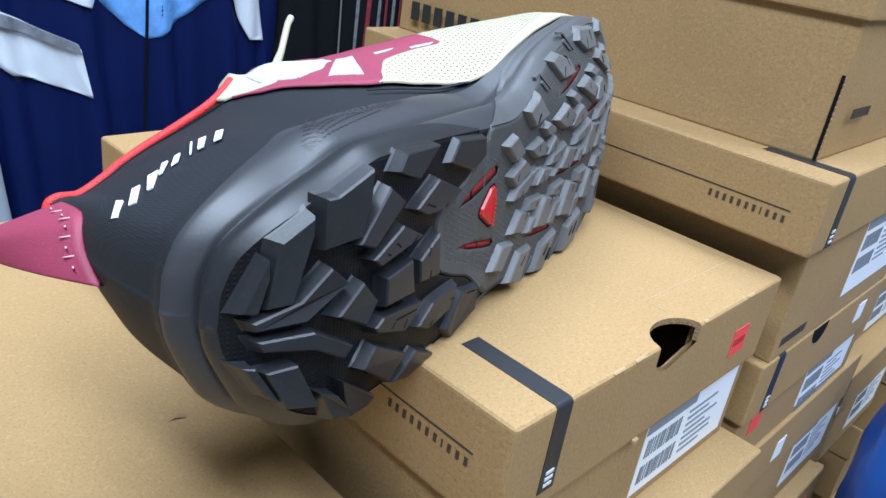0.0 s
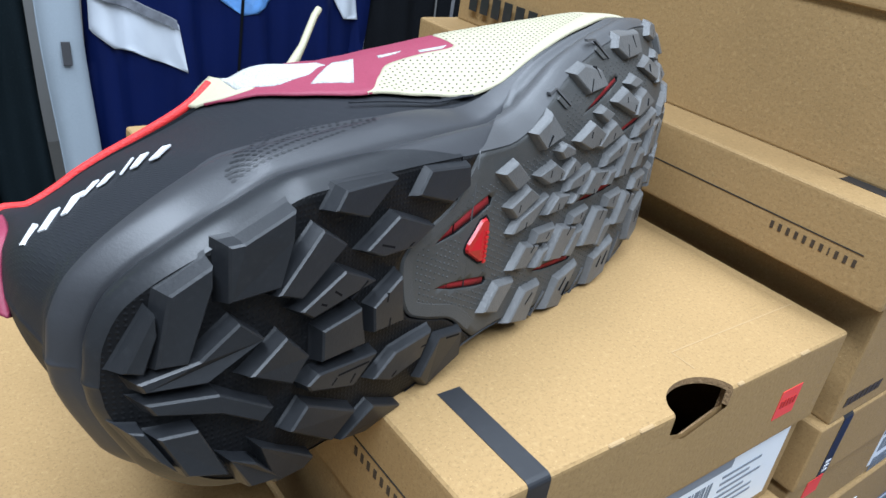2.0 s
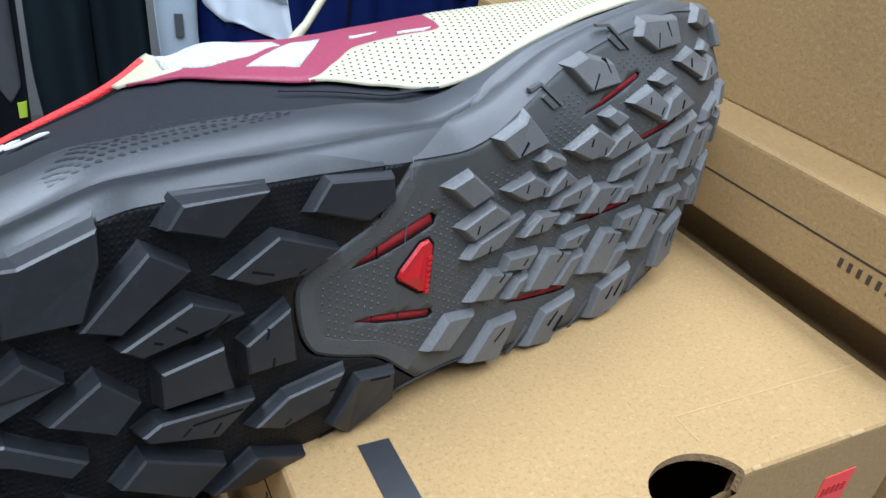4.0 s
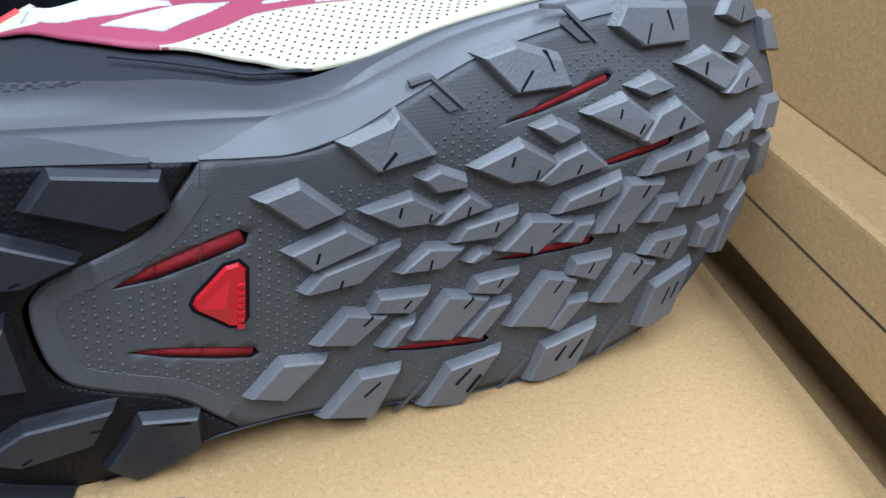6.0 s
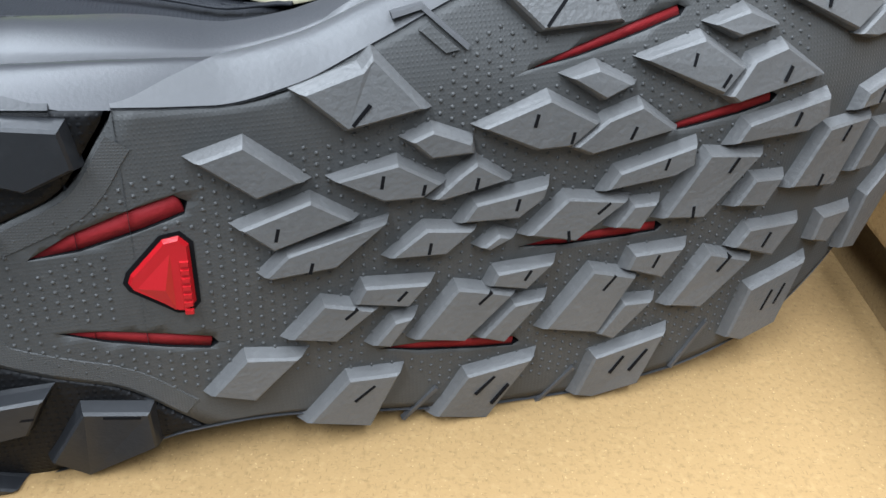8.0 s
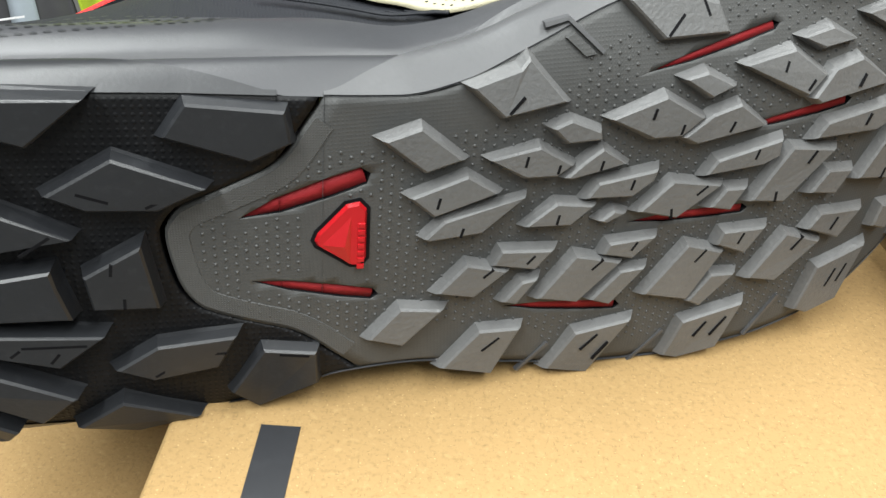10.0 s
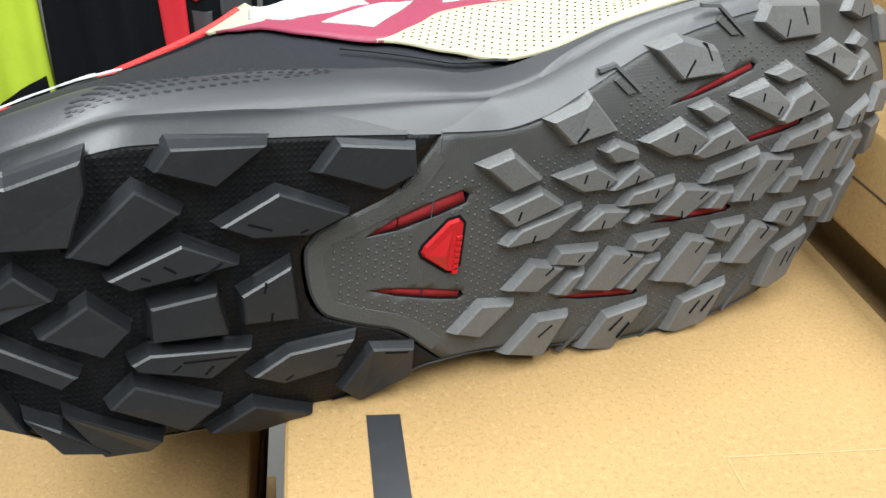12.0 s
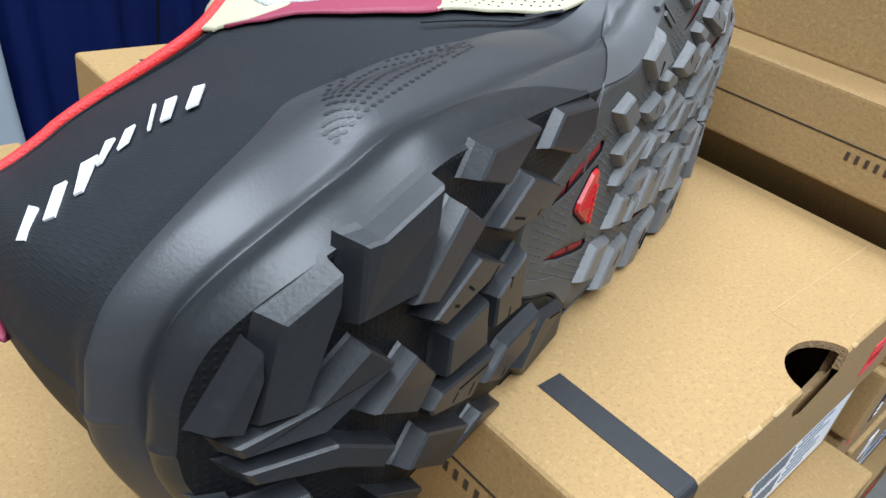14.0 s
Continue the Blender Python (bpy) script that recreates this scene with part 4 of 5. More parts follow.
def tube(name, mat, points, radius, parent=None, label="", sides=8, flat=1.0):
    bm = bmesh.new()
    rings = []
    for i, p in enumerate(points):
        d = (points[min(i + 1, len(points) - 1)] - points[max(i - 1, 0)]).normalized()
        u = d.orthogonal().normalized() if i == 0 else (u - d * u.dot(d)).normalized()
        v = d.cross(u)
        r = radius(i / (len(points) - 1)) if callable(radius) else radius
        rings.append([bm.verts.new(p + (u * math.cos(t) + v * math.sin(t) * flat) * r) for t in (2 * math.pi * k / sides for k in range(sides))])
    for a, b in zip(rings, rings[1:]):
        for k in range(sides):
            bm.faces.new((a[k], a[(k + 1) % sides], b[(k + 1) % sides], b[k]))
    bm.faces.new(rings[0][::-1])
    bm.faces.new(rings[-1])
    if parent is None:
        return mesh_object(name, bm, mat, None, True)
    return part(name, bm, mat, parent, label, True)


for k in range(9):
    run = [on_shell(-16 + 4.2 * k + (27 - 4.2 * k * 0.55 + 16 - 2.0 * k) * u, (46.5 - 1.6 * k) * (1 - u) + (27.5 - 0.25 * k) * u, 0.0) for u in (i / 12 for i in range(13))]
    tube("rib", FABRIC_BLACK, run, 0.00035, shoe, sides=5)
ss = stations(-126, -33, 40)
rim_points = [shell(s, spline(TOP_LINE, s) - 1.0, 1) for s in ss[::-1]] + [shell(s, spline(TOP_LINE, s) - 1.0, -1) for s in ss[1:]]
tube("collar_trim", RED_TRIM, rim_points, 0.0017, shoe, "bright red woven collar trim")
# foot opening: dark lining below the rim
bm = bmesh.new()
up = [bm.verts.new(shell(s, spline(TOP_LINE, s) - 6.0, 1)) for s in stations(-126, -20, 30)]
dn = [bm.verts.new(shell(s, spline(TOP_LINE, s) - 6.0, -1)) for s in stations(-126, -20, 30)]
for i in range(29):
    bm.faces.new((up[i], up[i + 1], dn[i + 1], dn[i]))
bmesh.ops.remove_doubles(bm, verts=bm.verts[:], dist=0.00004)
part("lining", bm, FABRIC_BLACK, shoe, "black padded collar lining", True)

STITCH = material("pale_pink_thread", (0.55, 0.28, 0.32), 0.7)
# burgundy pull tab on the heel
def tab_root(v):
    """The sewn edge of the tab, from the collar down the back of the heel."""
    return Vector([spline(k, v) for k in (((0, -104.4), (0.35, -112.3), (0.65, -118.6), (1, -122.5)), ((0, 2.1), (0.35, 4.9), (0.65, -2.9), (1, -10.5)), ((0, -106.7), (0.35, -85.7), (0.65, -76.6), (1, -65)))])


bm = bmesh.new()
sheets = []
for off in (0.0, 1.0):
    grid = []
    for i in range(15):
        u = i / 14
        row = []
        for j in range(13):
            v = j / 12
            p = tab_root(v).lerp(Vector((-124.6, -14.1, -133.7)).lerp(Vector((-122.6, -17.1, -125.7)), v), u)
            p += Vector((-1.0, 0.25, 0.45)) * (2.5 * math.sin(math.pi * u) + 1.6 * off)
            row.append(bm.verts.new(p * MM))
        grid.append(row)
    sheets.append(grid)
for grid in sheets:
    for i in range(14):
        for j in range(12):
            bm.faces.new((grid[i][j], grid[i + 1][j], grid[i + 1][j + 1], grid[i][j + 1]))
for i in range(14):
    for j in (0, 12):
        bm.faces.new((sheets[0][i][j], sheets[0][i + 1][j], sheets[1][i + 1][j], sheets[1][i][j]))
for j in range(12):
    for i in (0, 14):
        bm.faces.new((sheets[0][i][j], sheets[0][i][j + 1], sheets[1][i][j + 1], sheets[1][i][j]))
tab = part("pull_tab", bm, BURGUNDY, shoe, "burgundy webbing heel pull tab", True)

for k in range(9):
    v = 0.12 + 0.085 * k
    a = tab_root(v).lerp(Vector((-124.6, -14.1, -133.7)), 0.11) + Vector((-1.0, 0.25, 0.45)) * 2.6
    tube("stitch", STITCH, [(a + Vector((0.9 - 1.8 * (k % 2), -0.4, -1.3))) * MM, (a + Vector((-0.9 + 1.8 * (k % 2), 0.4, 1.6))) * MM], 0.00035, tab, "pale pink stitch", 5)

# cream lace end that sticks up behind the instep
inverse = SHOE.inverted()
lace = [inverse @ Vector(p) for p in ((0.020, 0.214, 0.050), (0.036, 0.224, 0.056), (0.045, 0.231, 0.062), (0.052, 0.238, 0.066), (0.067, 0.255, 0.077), (0.071, 0.258, 0.080))]
tube("lace", CREAM, lace, lambda u: 0.0024 if u < 0.5 else 0.0019, shoe, "cream lace end with tip")

# white slanted word on the heel, drawn as plain bars
def word_bar(*corners):
    """One plain slanted bar of the word, laid on the upper."""
    bm = bmesh.new()
    low = [bm.verts.new(on_shell(s, q, -0.3)) for s, q in corners]
    top = [bm.verts.new(on_shell(s, q, 0.18)) for s, q in corners]
    bm.faces.new(top)
    for i in range(4):
        bm.faces.new((low[i], low[(i + 1) % 4], top[(i + 1) % 4], top[i]))
    part("printed_bar", bm, WHITE_PRINT, shoe, "white printed bar")


word_bar((-121.6, 61.6), (-121.0, 58.9), (-116.0, 63.9), (-116.6, 67.6))
word_bar((-117.4, 58.4), (-116.0, 56.4), (-109.2, 64.1), (-111.2, 66.0))
word_bar((-111.4, 57.0), (-110.2, 55.8), (-101.5, 64.1), (-104.6, 66.0))
word_bar((-104.2, 60.6), (-103.3, 60.1), (-95.8, 66.2), (-97.1, 67.8))
word_bar((-99.4, 60.1), (-96.7, 60.1), (-90.7, 65.8), (-92.8, 66.4))
word_bar((-92.6, 59.1), (-92.0, 59.0), (-82.4, 68.9), (-82.9, 69.3))
word_bar((-89.5, 58.8), (-87.9, 57.7), (-78.8, 66.0), (-81.0, 67.2))
word_bar((-84.8, 56.4), (-82.5, 55.3), (-71.7, 64.9), (-73.8, 66.3))


# ---- the other stacks of boxes ----
FAR = "brown cardboard shoe box with white size label in a stack"


def boxes_down(x, y, z, wide, deep, highs, offsets):
    """Further boxes of a stack, from the height z downwards."""
    for high, (dx, dy) in zip(highs, offsets):
        z -= high
        shoe_box(pose(x + dx, y + dy, z), wide, deep, high, 0.045, FAR, side_text=False, sticker=(dx > 0))


letters(side_box, "printed_word", PRINT_BROWN, Vector((0.0200, 0.0028, 0.0085)), X, Z, (0.0042,) * 7, 0.0055, 0.0012, 0.2, label="brown printed bar")
under = shoe_box(pose(0.2125, -0.0050, -0.1393), 0.225, 0.35, 0.082, 0.042, FAR, side_text=False)
# lid stays uncut; a thin black half-disc paints the thumb hole's dark inside
bm = prism([(0.087 + 0.0125 * math.cos(a), 0.082 - 0.0125 * math.sin(a)) for a in (math.pi * i / 12 for i in range(13))], 0, 0.0004)
bm.transform(Matrix(((1, 0, 0, 0), (0, 0, -1, 0), (0, 1, 0, 0), (0, 0, 0, 1))))
part("thumb_hole", bm, RIM_AND_HOLE_SHADE, under, "dark half-round piece for the shade in a thumb hole")
part("price_sticker", slab(0.168, -0.0004, 0.058, 0.184, 0, 0.073), PAPER, under, "white price sticker")
part("price_sticker", slab(0.024, 0.0024, 0.022, 0.040, 0.0028, 0.034), RED_STICKER, under, "bright red price sticker")
lower = shoe_box(pose(0.2660, -0.0045, -0.2523), 0.21, 0.34, 0.112, 0.045, FAR, side_text=False, stripe=False)
part("price_sticker", slab(0.045, -0.0004, 0.078, 0.061, 0, 0.095), PAPER, lower, "white price sticker")
boxes_down(0.252, -0.004, -0.2523, 0.21, 0.34, (0.11, 0.11, 0.11, 0.11, 0.1277), ((0.005, -0.01), (0, 0.005), (-0.01, 0), (0, 0), (0, 0)))
boxes_down(-0.0124, -0.021, -0.21, 0.218, 0.34, (0.11, 0.11, 0.11, 0.11, 0.10, 0.07), ((0, 0), (0.004, 0.01), (0, 0), (0, 0), (0, 0), (0, 0)))
boxes_down(-0.262, -0.03, -0.18, 0.236, 0.38, (0.11, 0.11, 0.11, 0.11, 0.11, 0.09), ((0, 0), (-0.01, 0), (0, 0), (0, 0), (0, 0), (0, 0)))
boxes_down(0.472, 0.02, 0.03, 0.22, 0.34, (0.11, 0.10, 0.11, 0.10, 0.11, 0.11, 0.11, 0.10), ((0, 0.01), (0.012, 0), (0.0, -0.02), (0.02, 0.01), (0, 0), (0.01, 0), (0, 0), (0, 0)))

boxes_down(0.70, 0.0, 0.0, 0.22, 0.34, (0.11, 0.11, 0.11, 0.11, 0.11, 0.11, 0.16), ((0, 0), (0.01, 0.01), (0, -0.02), (0, 0), (0.01, 0), (0, 0), (0, 0)))
boxes_down(0.36, -0.36, -0.36, 0.22, 0.335, (0.115, 0.115, 0.115, 0.115), ((0, 0), (0.008, 0), (0, 0), (0, 0)))

# blue plastic bag with white printed patches, standing on a box
BLUE_BAG = material("blue_plastic_film", (0.025, 0.13, 0.60), 0.3, stain=0.3, stain_scale=18, bump=0.3, bump_scale=60)
BAG_WHITE = material("white_print_on_plastic", (0.62, 0.68, 0.78), 0.35, stain=0.2, stain_scale=30)


def bag_point(u, v):
    a = 2 * math.pi * u
    r = 1 + 0.10 * noise.noise(Vector((3 * math.cos(a), 3 * math.sin(a), 5 * v))) + 0.05 * math.sin(9 * a + 7 * v)
    r *= (1 - 0.45 * max(0.0, v - 0.55) ** 1.2 / 0.45 ** 1.2 * 0.7) * min(1.0, 0.75 + v)
    return Vector((0.095 * r * math.cos(a), 0.055 * r * math.sin(a), 0.265 * v))


bag_thing = tagged(empty("plastic_bag", pose(0.458, -0.092, -0.36, 0, 0, 18)), "crumpled blue plastic bag with white printed patches", "bag")
bm = bmesh.new()
loops = [[bm.verts.new(bag_point(i / 48, j / 24)) for i in range(48)] for j in range(25)]
for a, b in zip(loops, loops[1:]):
    for i in range(48):
        bm.faces.new((a[i], a[(i + 1) % 48], b[(i + 1) % 48], b[i]))
bm.faces.new(loops[0][::-1])
bm.faces.new(loops[-1])
part("film", bm, BLUE_BAG, bag_thing, "blue plastic film", True)
for u0, v0, du, dv in ((0.56, 0.62, 0.10, 0.22), (0.66, 0.30, 0.12, 0.25), (0.78, 0.66, 0.09, 0.2), (0.52, 0.12, 0.10, 0.22), (0.84, 0.2, 0.1, 0.25), (0.70, 0.02, 0.09, 0.16)):
    bm = bmesh.new()
    g = [[bm.verts.new(bag_point(u0 + du * i / 6 + 0.03 * j / 6, v0 + dv * j / 6) * 1.004 + Vector((0, -0.0012, 0))) for i in range(7)] for j in range(7)]
    for j in range(6):
        for i in range(6):
            bm.faces.new((g[j][i], g[j][i + 1], g[j + 1][i + 1], g[j + 1][i]))
    part("printed_patch", bm, BAG_WHITE, bag_thing, "white printed patch", True)

# ---- clothes hanging behind ----
NAVY = material("navy_polyester", (0.0030, 0.0085, 0.062), 0.55, grain=0.1, grain_scale=300, stain=0.3, stain_scale=9, spec=0.15)
SKY_BLUE = material("sky_blue_printed_polyester", (0.16, 0.36, 0.78), 0.5, grain=0.2, grain_scale=120, stain=0.5, stain_scale=30, tint=(0.45, 0.62, 0.9))
WHITE_CLOTH = material("white_polyester", (0.66, 0.70, 0.76), 0.6, stain=0.1, stain_scale=12)
GREY_CLOTH = material("light_grey_cloth", (0.34, 0.39, 0.44), 0.7, stain=0.15, stain_scale=10, grain=0.1)
DARK_CLOTH = material("black_cotton", (0.006, 0.007, 0.009), 0.85, stain=0.3, stain_scale=10, grain=0.2, spec=0.1)
TEAL_BLACK = material("blue_black_cotton", (0.007, 0.012, 0.015), 0.85, stain=0.3, stain_scale=8, grain=0.2, spec=0.1)
BAND_GREY = material("grey_printed_band", (0.20, 0.21, 0.24), 0.7, stain=0.6, stain_scale=60, grain=0.4, grain_scale=90)
RED_CLOTH = material("red_textile_print", (0.62, 0.018, 0.03), 0.7, stain=0.1, stain_scale=20)
CHARCOAL = material("charcoal_textile_print", (0.06, 0.06, 0.065), 0.8, stain=0.3, stain_scale=20)
LIME = material("lime_green_jersey", (0.46, 0.60, 0.035), 0.75, stain=0.15, stain_scale=14, grain=0.1)
STEEL = material("brushed_steel_rail", (0.5, 0.5, 0.5), 0.35, metal=1.0, grain=0.1)
Y_CLOTH = 1.40


def fold(x, z, seed, depth=0.016):
    """How far a hanging cloth stands out at a place: soft vertical folds that fade upwards."""
    f = math.sin(x * 41 + seed + 1.2 * math.sin(z * 5 + seed)) + 0.6 * math.sin(x * 87 + 2.1 * seed + 0.8 * z * 6)
    return depth * f * (0.45 + 0.55 * min(1.0, max(0.0, 0.4 - z)))


def cloth(name, mat, outline_l, outline_r, z0, z1, seed, parent, label="", y=Y_CLOTH, thick=0.05, nx=34, nz=30, lift=0.0, depth=0.016):
    """A sheet of cloth between two edges given as (z, x) knots, with folds; thick is its depth from front to back."""
    bm = bmesh.new()
    front, back = [], []
    for j in range(nz + 1):
        z = z0 + (z1 - z0) * j / nz
        a, b = spline(outline_l, z), spline(outline_r, z)
        fr, bk = [], []
        for i in range(nx + 1):
            u = i / nx
            x = a + (b - a) * u
            belly = thick * 0.5 * (1 - (2 * u - 1) ** 4)
            fr.append(bm.verts.new((x, y - belly - lift + fold(x, z, seed, depth), z)))
            bk.append(bm.verts.new((x, y + (belly if lift == 0 else -belly - lift + 0.001) + (fold(x, z, seed, depth) if lift else 0), z)))
        front.append(fr)
        back.append(bk)
    for g in (front, back):
        for j in range(nz):
            for i in range(nx):
                bm.faces.new((g[j][i], g[j][i + 1], g[j + 1][i + 1], g[j + 1][i]))
    for j in range(nz):
        for i in (0, nx):
            bm.faces.new((front[j][i], front[j + 1][i], back[j + 1][i], back[j][i]))
    for i in range(nx):
        for j in (0, nz):
            bm.faces.new((front[j][i], front[j][i + 1], back[j][i + 1], back[j][i]))
    return part(name, bm, mat, parent, label, True)


def panel(name, mat, ring, seed, parent, label="", y=Y_CLOTH, span=(0, 1), thick=0.05, lift=0.006, depth=0.016):
    """A sewn or printed piece on a cloth: an outline in (x, z) laid over the cloth's folds; span is the cloth's left and right edge."""
    xs, zs = [p[0] for p in ring], [p[1] for p in ring]
    bm = bmesh.new()
    n = 26
    def inside(x, z):
        hit = False
        for (xa, za), (xb, zb) in zip(ring, ring[1:] + ring[:1]):
            if (za > z) != (zb > z) and x < xa + (z - za) / (zb - za) * (xb - xa):
                hit = not hit
        return hit
    rows = []
    for j in range(n + 1):
        z = min(zs) + 1e-4 + (max(zs) - min(zs) - 2e-4) * j / n
        cross = []
        for (xa, za), (xb, zb) in zip(ring, ring[1:] + ring[:1]):
            if (za > z) != (zb > z):
                cross.append(xa + (z - za) / (zb - za) * (xb - xa))
        a, b = min(cross), max(cross)
        row = []
        for i in range(11):
            x = a + (b - a) * i / 10
            u = (x - span[0]) / (span[1] - span[0])
            belly = thick * 0.5 * (1 - (2 * u - 1) ** 4)
            row.append(Vector((x, y - belly - lift + fold(x, z, seed, depth), z)))
        rows.append(row)
    top = [[bm.verts.new(p) for p in r] for r in rows]
    low = [[bm.verts.new(p + Vector((0, 0.0015, 0))) for p in r] for r in rows]
    for j in range(n):
        for i in range(10):
            bm.faces.new((top[j][i], top[j][i + 1], top[j + 1][i + 1], top[j + 1][i]))
        for i in (0, 10):
            bm.faces.new((top[j][i], top[j + 1][i], low[j + 1][i], low[j][i]))
    for i in range(10):
        for j in (0, n):
            bm.faces.new((top[j][i], top[j][i + 1], low[j][i + 1], low[j][i]))
    return part(name, bm, mat, parent, label, True)


def garment(name, label, category, x):
    return tagged(empty(name, pose(0, 0, 0)), label, category, "clothes on the rail")


RAIL_Z = 0.36
jacket = garment("track_jacket", "navy track jacket with sky blue yoke and white panels", "jacket", 0.5)
cloth("body", NAVY, ((-0.75, 0.235), (-0.2, 0.215), (0.2, 0.25), (RAIL_Z, 0.42)), ((-0.75, 0.80), (-0.2, 0.815), (0.2, 0.80), (RAIL_Z, 0.60)), -0.75, RAIL_Z, 1.3, jacket, depth=0.02)
SP = (0.215, 0.815)
panel("sleeve_panel", WHITE_CLOTH, [(0.222, -0.12), (0.375, -0.195), (0.39, -0.29), (0.26, -0.245), (0.222, -0.215)], 1.3, jacket, "white sleeve panel", span=SP, depth=0.02)
panel("print_band", BAND_GREY, [(0.224, -0.125), (0.37, -0.188), (0.374, -0.208), (0.224, -0.15)], 1.3, jacket, "grey printed band", span=SP, lift=0.016, depth=0.02)
panel("sleeve_panel", WHITE_CLOTH, [(0.675, -0.08), (0.765, -0.05), (0.795, -0.20), (0.75, -0.195)], 1.3, jacket, "white sleeve panel", span=SP, depth=0.02)
panel("sleeve_panel", WHITE_CLOTH, [(0.25, -0.02), (0.42, -0.105), (0.40, -0.125), (0.25, -0.075)], 1.3, jacket, "white sleeve panel", span=SP, depth=0.02)
panel("yoke", SKY_BLUE, [(0.41, -0.10), (0.47, -0.16), (0.51, -0.185), (0.56, -0.165), (0.62, -0.125), (0.69, -0.075), (0.66, 0.05), (0.42, 0.05)], 1.3, jacket, "sky blue patterned yoke", span=SP, lift=0.003, depth=0.02)
panel("zip", DARK_CLOTH, [(0.506, -0.7), (0.510, -0.7), (0.510, 0.05), (0.506, 0.05)], 1.3, jacket, "dark front zip", span=SP, lift=0.006, depth=0.02)

trousers = garment("track_trousers", "light grey track trousers hanging on the rail", "trousers", 0.17)
cloth("leg", GREY_CLOTH, ((-0.75, 0.18), (-0.45, 0.155), (-0.16, 0.132), (RAIL_Z, 0.125)), ((-0.75, 0.25), (-0.45, 0.226), (-0.16, 0.205), (RAIL_Z, 0.20)), -0.75, RAIL_Z, 2.0, trousers, thick=0.03, depth=0.003, y=1.37)
panel("print", CHARCOAL, [(0.165, -0.225), (0.18, -0.225), (0.182, -0.268), (0.167, -0.268)], 2.0, trousers, "small dark print", y=1.37, span=(0.132, 0.21), thick=0.03, depth=0.003)

black_trousers = garment("jogging_trousers", "black jogging trousers hanging on the rail", "trousers", 0.0)
cloth("leg", TEAL_BLACK, ((-0.75, -0.03), (-0.3, -0.075), (0.3, -0.07)), ((-0.75, 0.055), (-0.3, 0.03), (0.3, 0.025)), -0.75, 0.3, 3.0, black_trousers, depth=0.014)
cloth("leg", TEAL_BLACK, ((-0.75, 0.05), (-0.3, 0.022), (0.3, 0.02)), ((-0.75, 0.16), (-0.3, 0.13), (0.3, 0.115)), -0.75, 0.3, 3.9, black_trousers, depth=0.014, y=1.425)
cloth("waistband", DARK_CLOTH, ((0.29, -0.065), (RAIL_Z, -0.06)), ((0.29, 0.11), (RAIL_Z, 0.105)), 0.29, RAIL_Z, 3.0, black_trousers, depth=0.006, nz=6)

shirt = garment("sweatshirt", "black sweatshirt with red and grey print", "sweatshirt", -0.25)
cloth("body", DARK_CLOTH, ((-0.75, -0.47), (-0.2, -0.465), (RAIL_Z, -0.33)), ((-0.75, -0.09), (-0.2, -0.085), (RAIL_Z, -0.19)), -0.75, RAIL_Z, 4.2, shirt, depth=0.014)
SP = (-0.465, -0.085)
panel("red_print", RED_CLOTH, [(-0.275, -0.12), (-0.225, -0.12), (-0.208, -0.44), (-0.252, -0.455)], 4.2, shirt, "red printed stroke", span=SP, depth=0.014)
panel("red_print", RED_CLOTH, [(-0.24, -0.405), (-0.165, -0.385), (-0.158, -0.435), (-0.245, -0.455)], 4.2, shirt, "red printed stroke", span=SP, lift=0.0035, depth=0.014)
panel("red_print", RED_CLOTH, [(-0.22, -0.12), (-0.155, -0.12), (-0.165, -0.285), (-0.195, -0.31), (-0.225, -0.30)], 4.2, shirt, "red printed stroke", span=SP, lift=0.003, depth=0.014)
panel("grey_print", CHARCOAL, [(-0.155, -0.15), (-0.095, -0.15), (-0.095, -0.37), (-0.115, -0.40), (-0.15, -0.33)], 4.2, shirt, "charcoal printed patch", span=SP, lift=0.003, depth=0.014)
panel("grey_print", CHARCOAL, [(-0.205, -0.33), (-0.165, -0.32), (-0.165, -0.375), (-0.2, -0.385)], 4.2, shirt, "charcoal printed patch", span=SP, lift=0.003, depth=0.014)
panel("lime_print", LIME, [(-0.105, -0.40), (-0.09, -0.40), (-0.092, -0.43), (-0.105, -0.43)], 4.2, shirt, "small lime print", span=SP, lift=0.003, depth=0.014)

lime_shirt = garment("jersey", "lime green jersey with dark lower edge", "jersey", -0.6)
cloth("body", LIME, ((-0.75, -0.66), (-0.45, -0.68), (0.0, -0.74), (RAIL_Z, -0.68)), ((-0.75, -0.46), (-0.45, -0.475), (0.0, -0.485), (RAIL_Z, -0.56)), -0.75, RAIL_Z, 5.1, lime_shirt, depth=0.01)
panel("dark_print", DARK_CLOTH, [(-0.62, -0.74), (-0.47, -0.74), (-0.48, -0.47), (-0.53, -0.50), (-0.58, -0.54)], 5.1, lime_shirt, "dark printed lower edge", span=(-0.68, -0.475), depth=0.01)

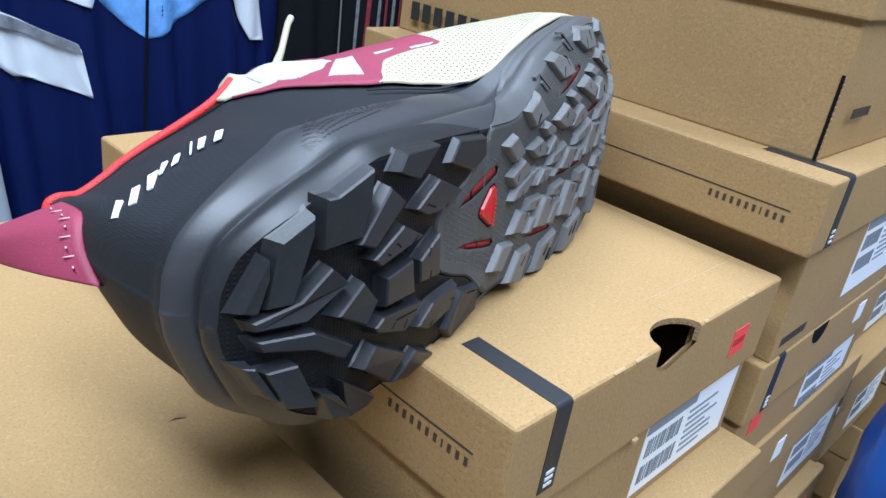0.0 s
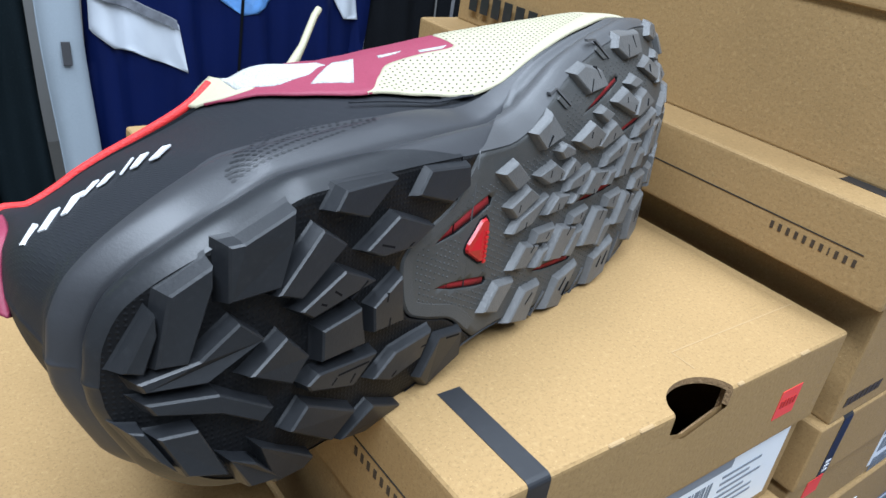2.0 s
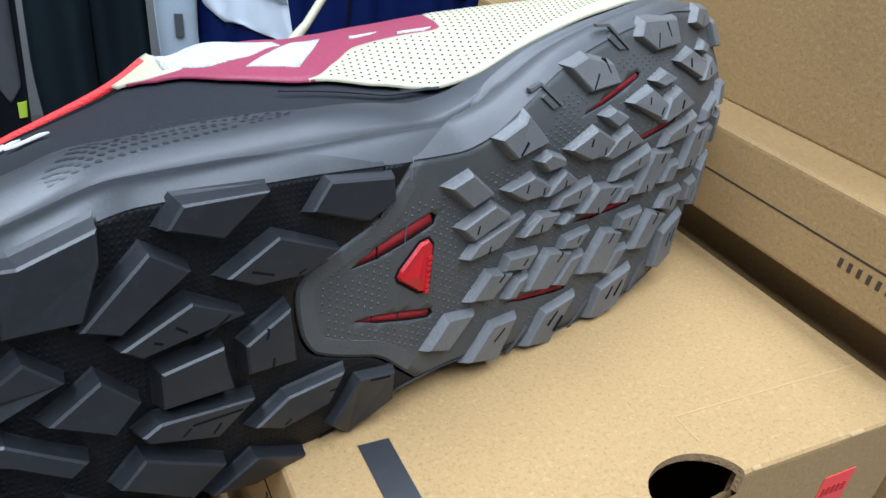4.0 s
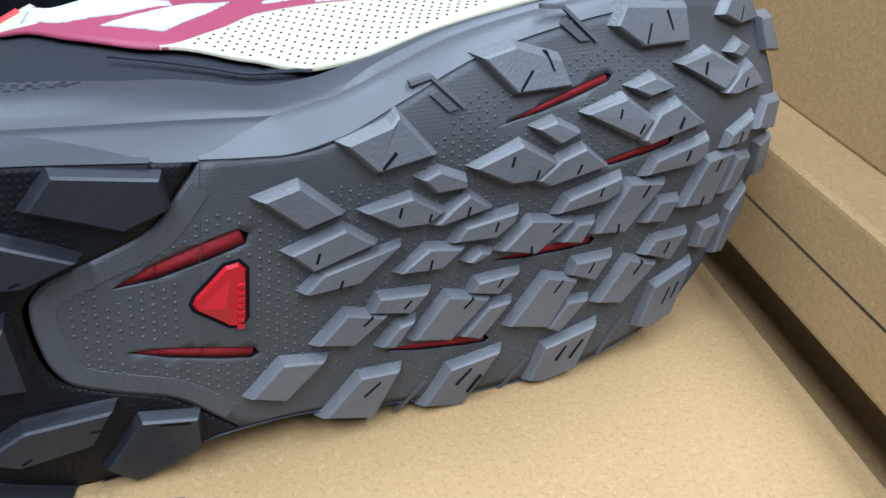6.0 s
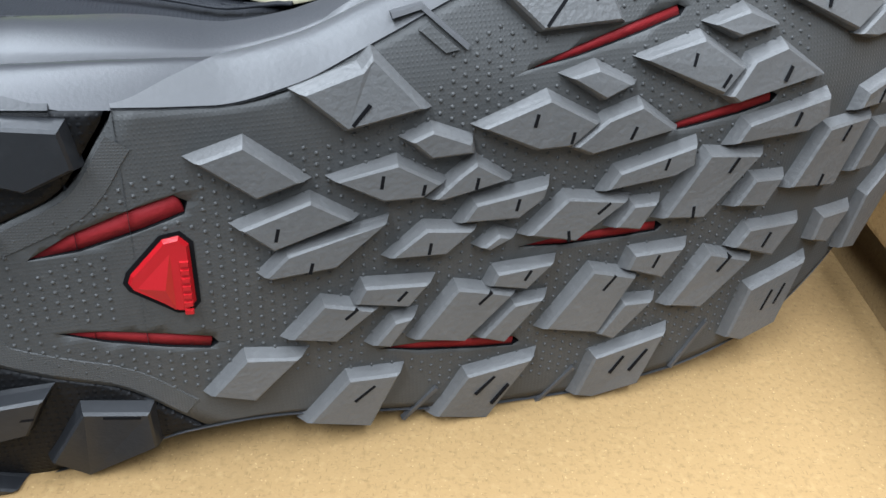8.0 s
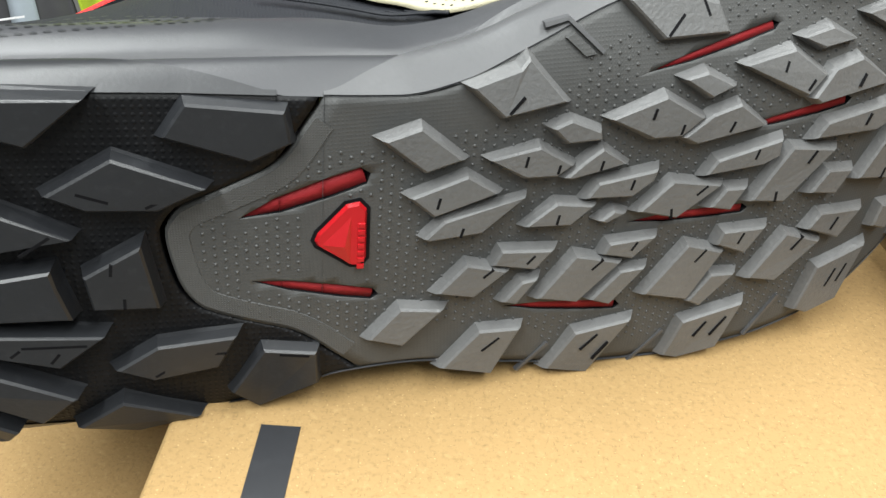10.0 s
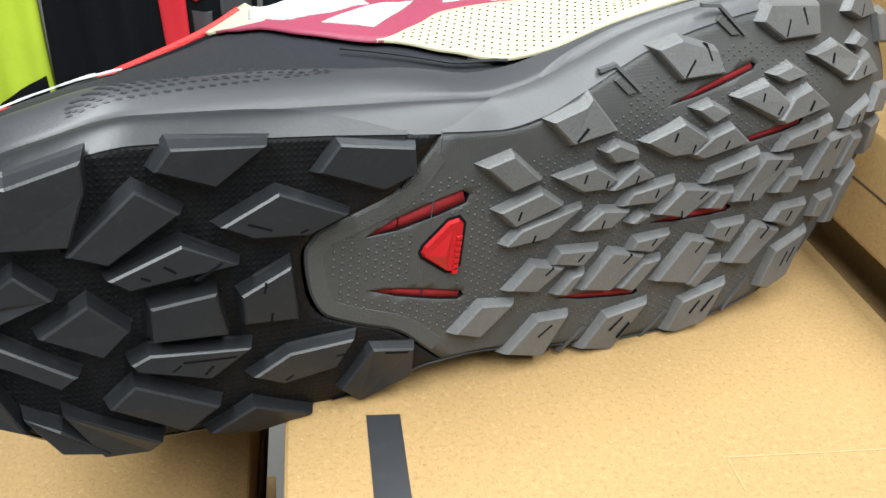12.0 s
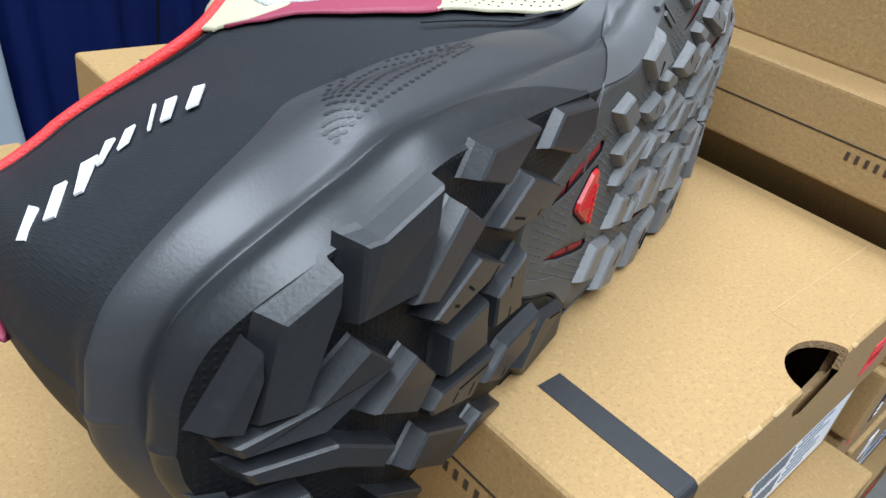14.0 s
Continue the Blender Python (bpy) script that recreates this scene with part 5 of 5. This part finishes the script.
bag = garment("hooded_jacket", "dark grey jacket with pale grey trim", "jacket", -0.9)
cloth("body", CHARCOAL, ((-0.75, -1.05), (-0.2, -1.05), (RAIL_Z, -0.95)), ((-0.75, -0.675), (-0.45, -0.695), (0.0, -0.76), (RAIL_Z, -0.80)), -0.75, RAIL_Z, 6.0, bag, depth=0.012)
panel("trim", GREY_CLOTH, [(-0.80, -0.25), (-0.755, -0.25), (-0.757, -0.44), (-0.775, -0.48), (-0.82, -0.50), (-0.81, -0.42)], 6.0, bag, "pale grey trim", span=(-1.05, -0.695), depth=0.012)

coat = garment("coat", "black coat hanging on the rail", "coat", 0.92)
cloth("body", DARK_CLOTH, ((-0.75, 0.815), (RAIL_Z, 0.83)), ((-0.75, 1.02), (RAIL_Z, 0.99)), -0.75, RAIL_Z, 7.0, coat, depth=0.012)
plaid = garment("patterned_shirt", "dark shirt with red and white patterned stripes", "shirt", 1.1)
cloth("body", DARK_CLOTH, ((-0.75, 1.025), (RAIL_Z, 1.0)), ((-0.75, 1.45), (RAIL_Z, 1.4)), -0.75, RAIL_Z, 8.0, plaid, depth=0.008)
WOVEN_RED = material("dull_red_woven_pattern", (0.20, 0.012, 0.02), 0.8, stain=0.8, stain_scale=70, grain=0.6, grain_scale=90)
WOVEN_GREY = material("grey_woven_pattern", (0.16, 0.16, 0.17), 0.8, stain=0.9, stain_scale=60, grain=0.6, grain_scale=80)
for k in range(7):
    x = 1.05 + 0.024 * k
    panel("stripe", WOVEN_RED if k % 2 else WOVEN_GREY, [(x, -0.6), (x + 0.008, -0.6), (x + 0.008, 0.1), (x, 0.1)], 8.0, plaid, "woven stripe", span=(1.025, 1.45), depth=0.008)

rail = tagged(empty("clothes_rail", pose(0, Y_CLOTH, FLOOR_Z)), "steel clothes rail with hanging garments", "clothes rail")
part("bar", slab(-1.3, -0.012, 1.165, 1.6, 0.012, 1.19, 0.006), STEEL, rail)
part("post", slab(-1.29, -0.015, 0, -1.26, 0.015, 1.166, 0.005), STEEL, rail)
part("post", slab(1.56, -0.015, 0, 1.59, 0.015, 1.166, 0.005), STEEL, rail)
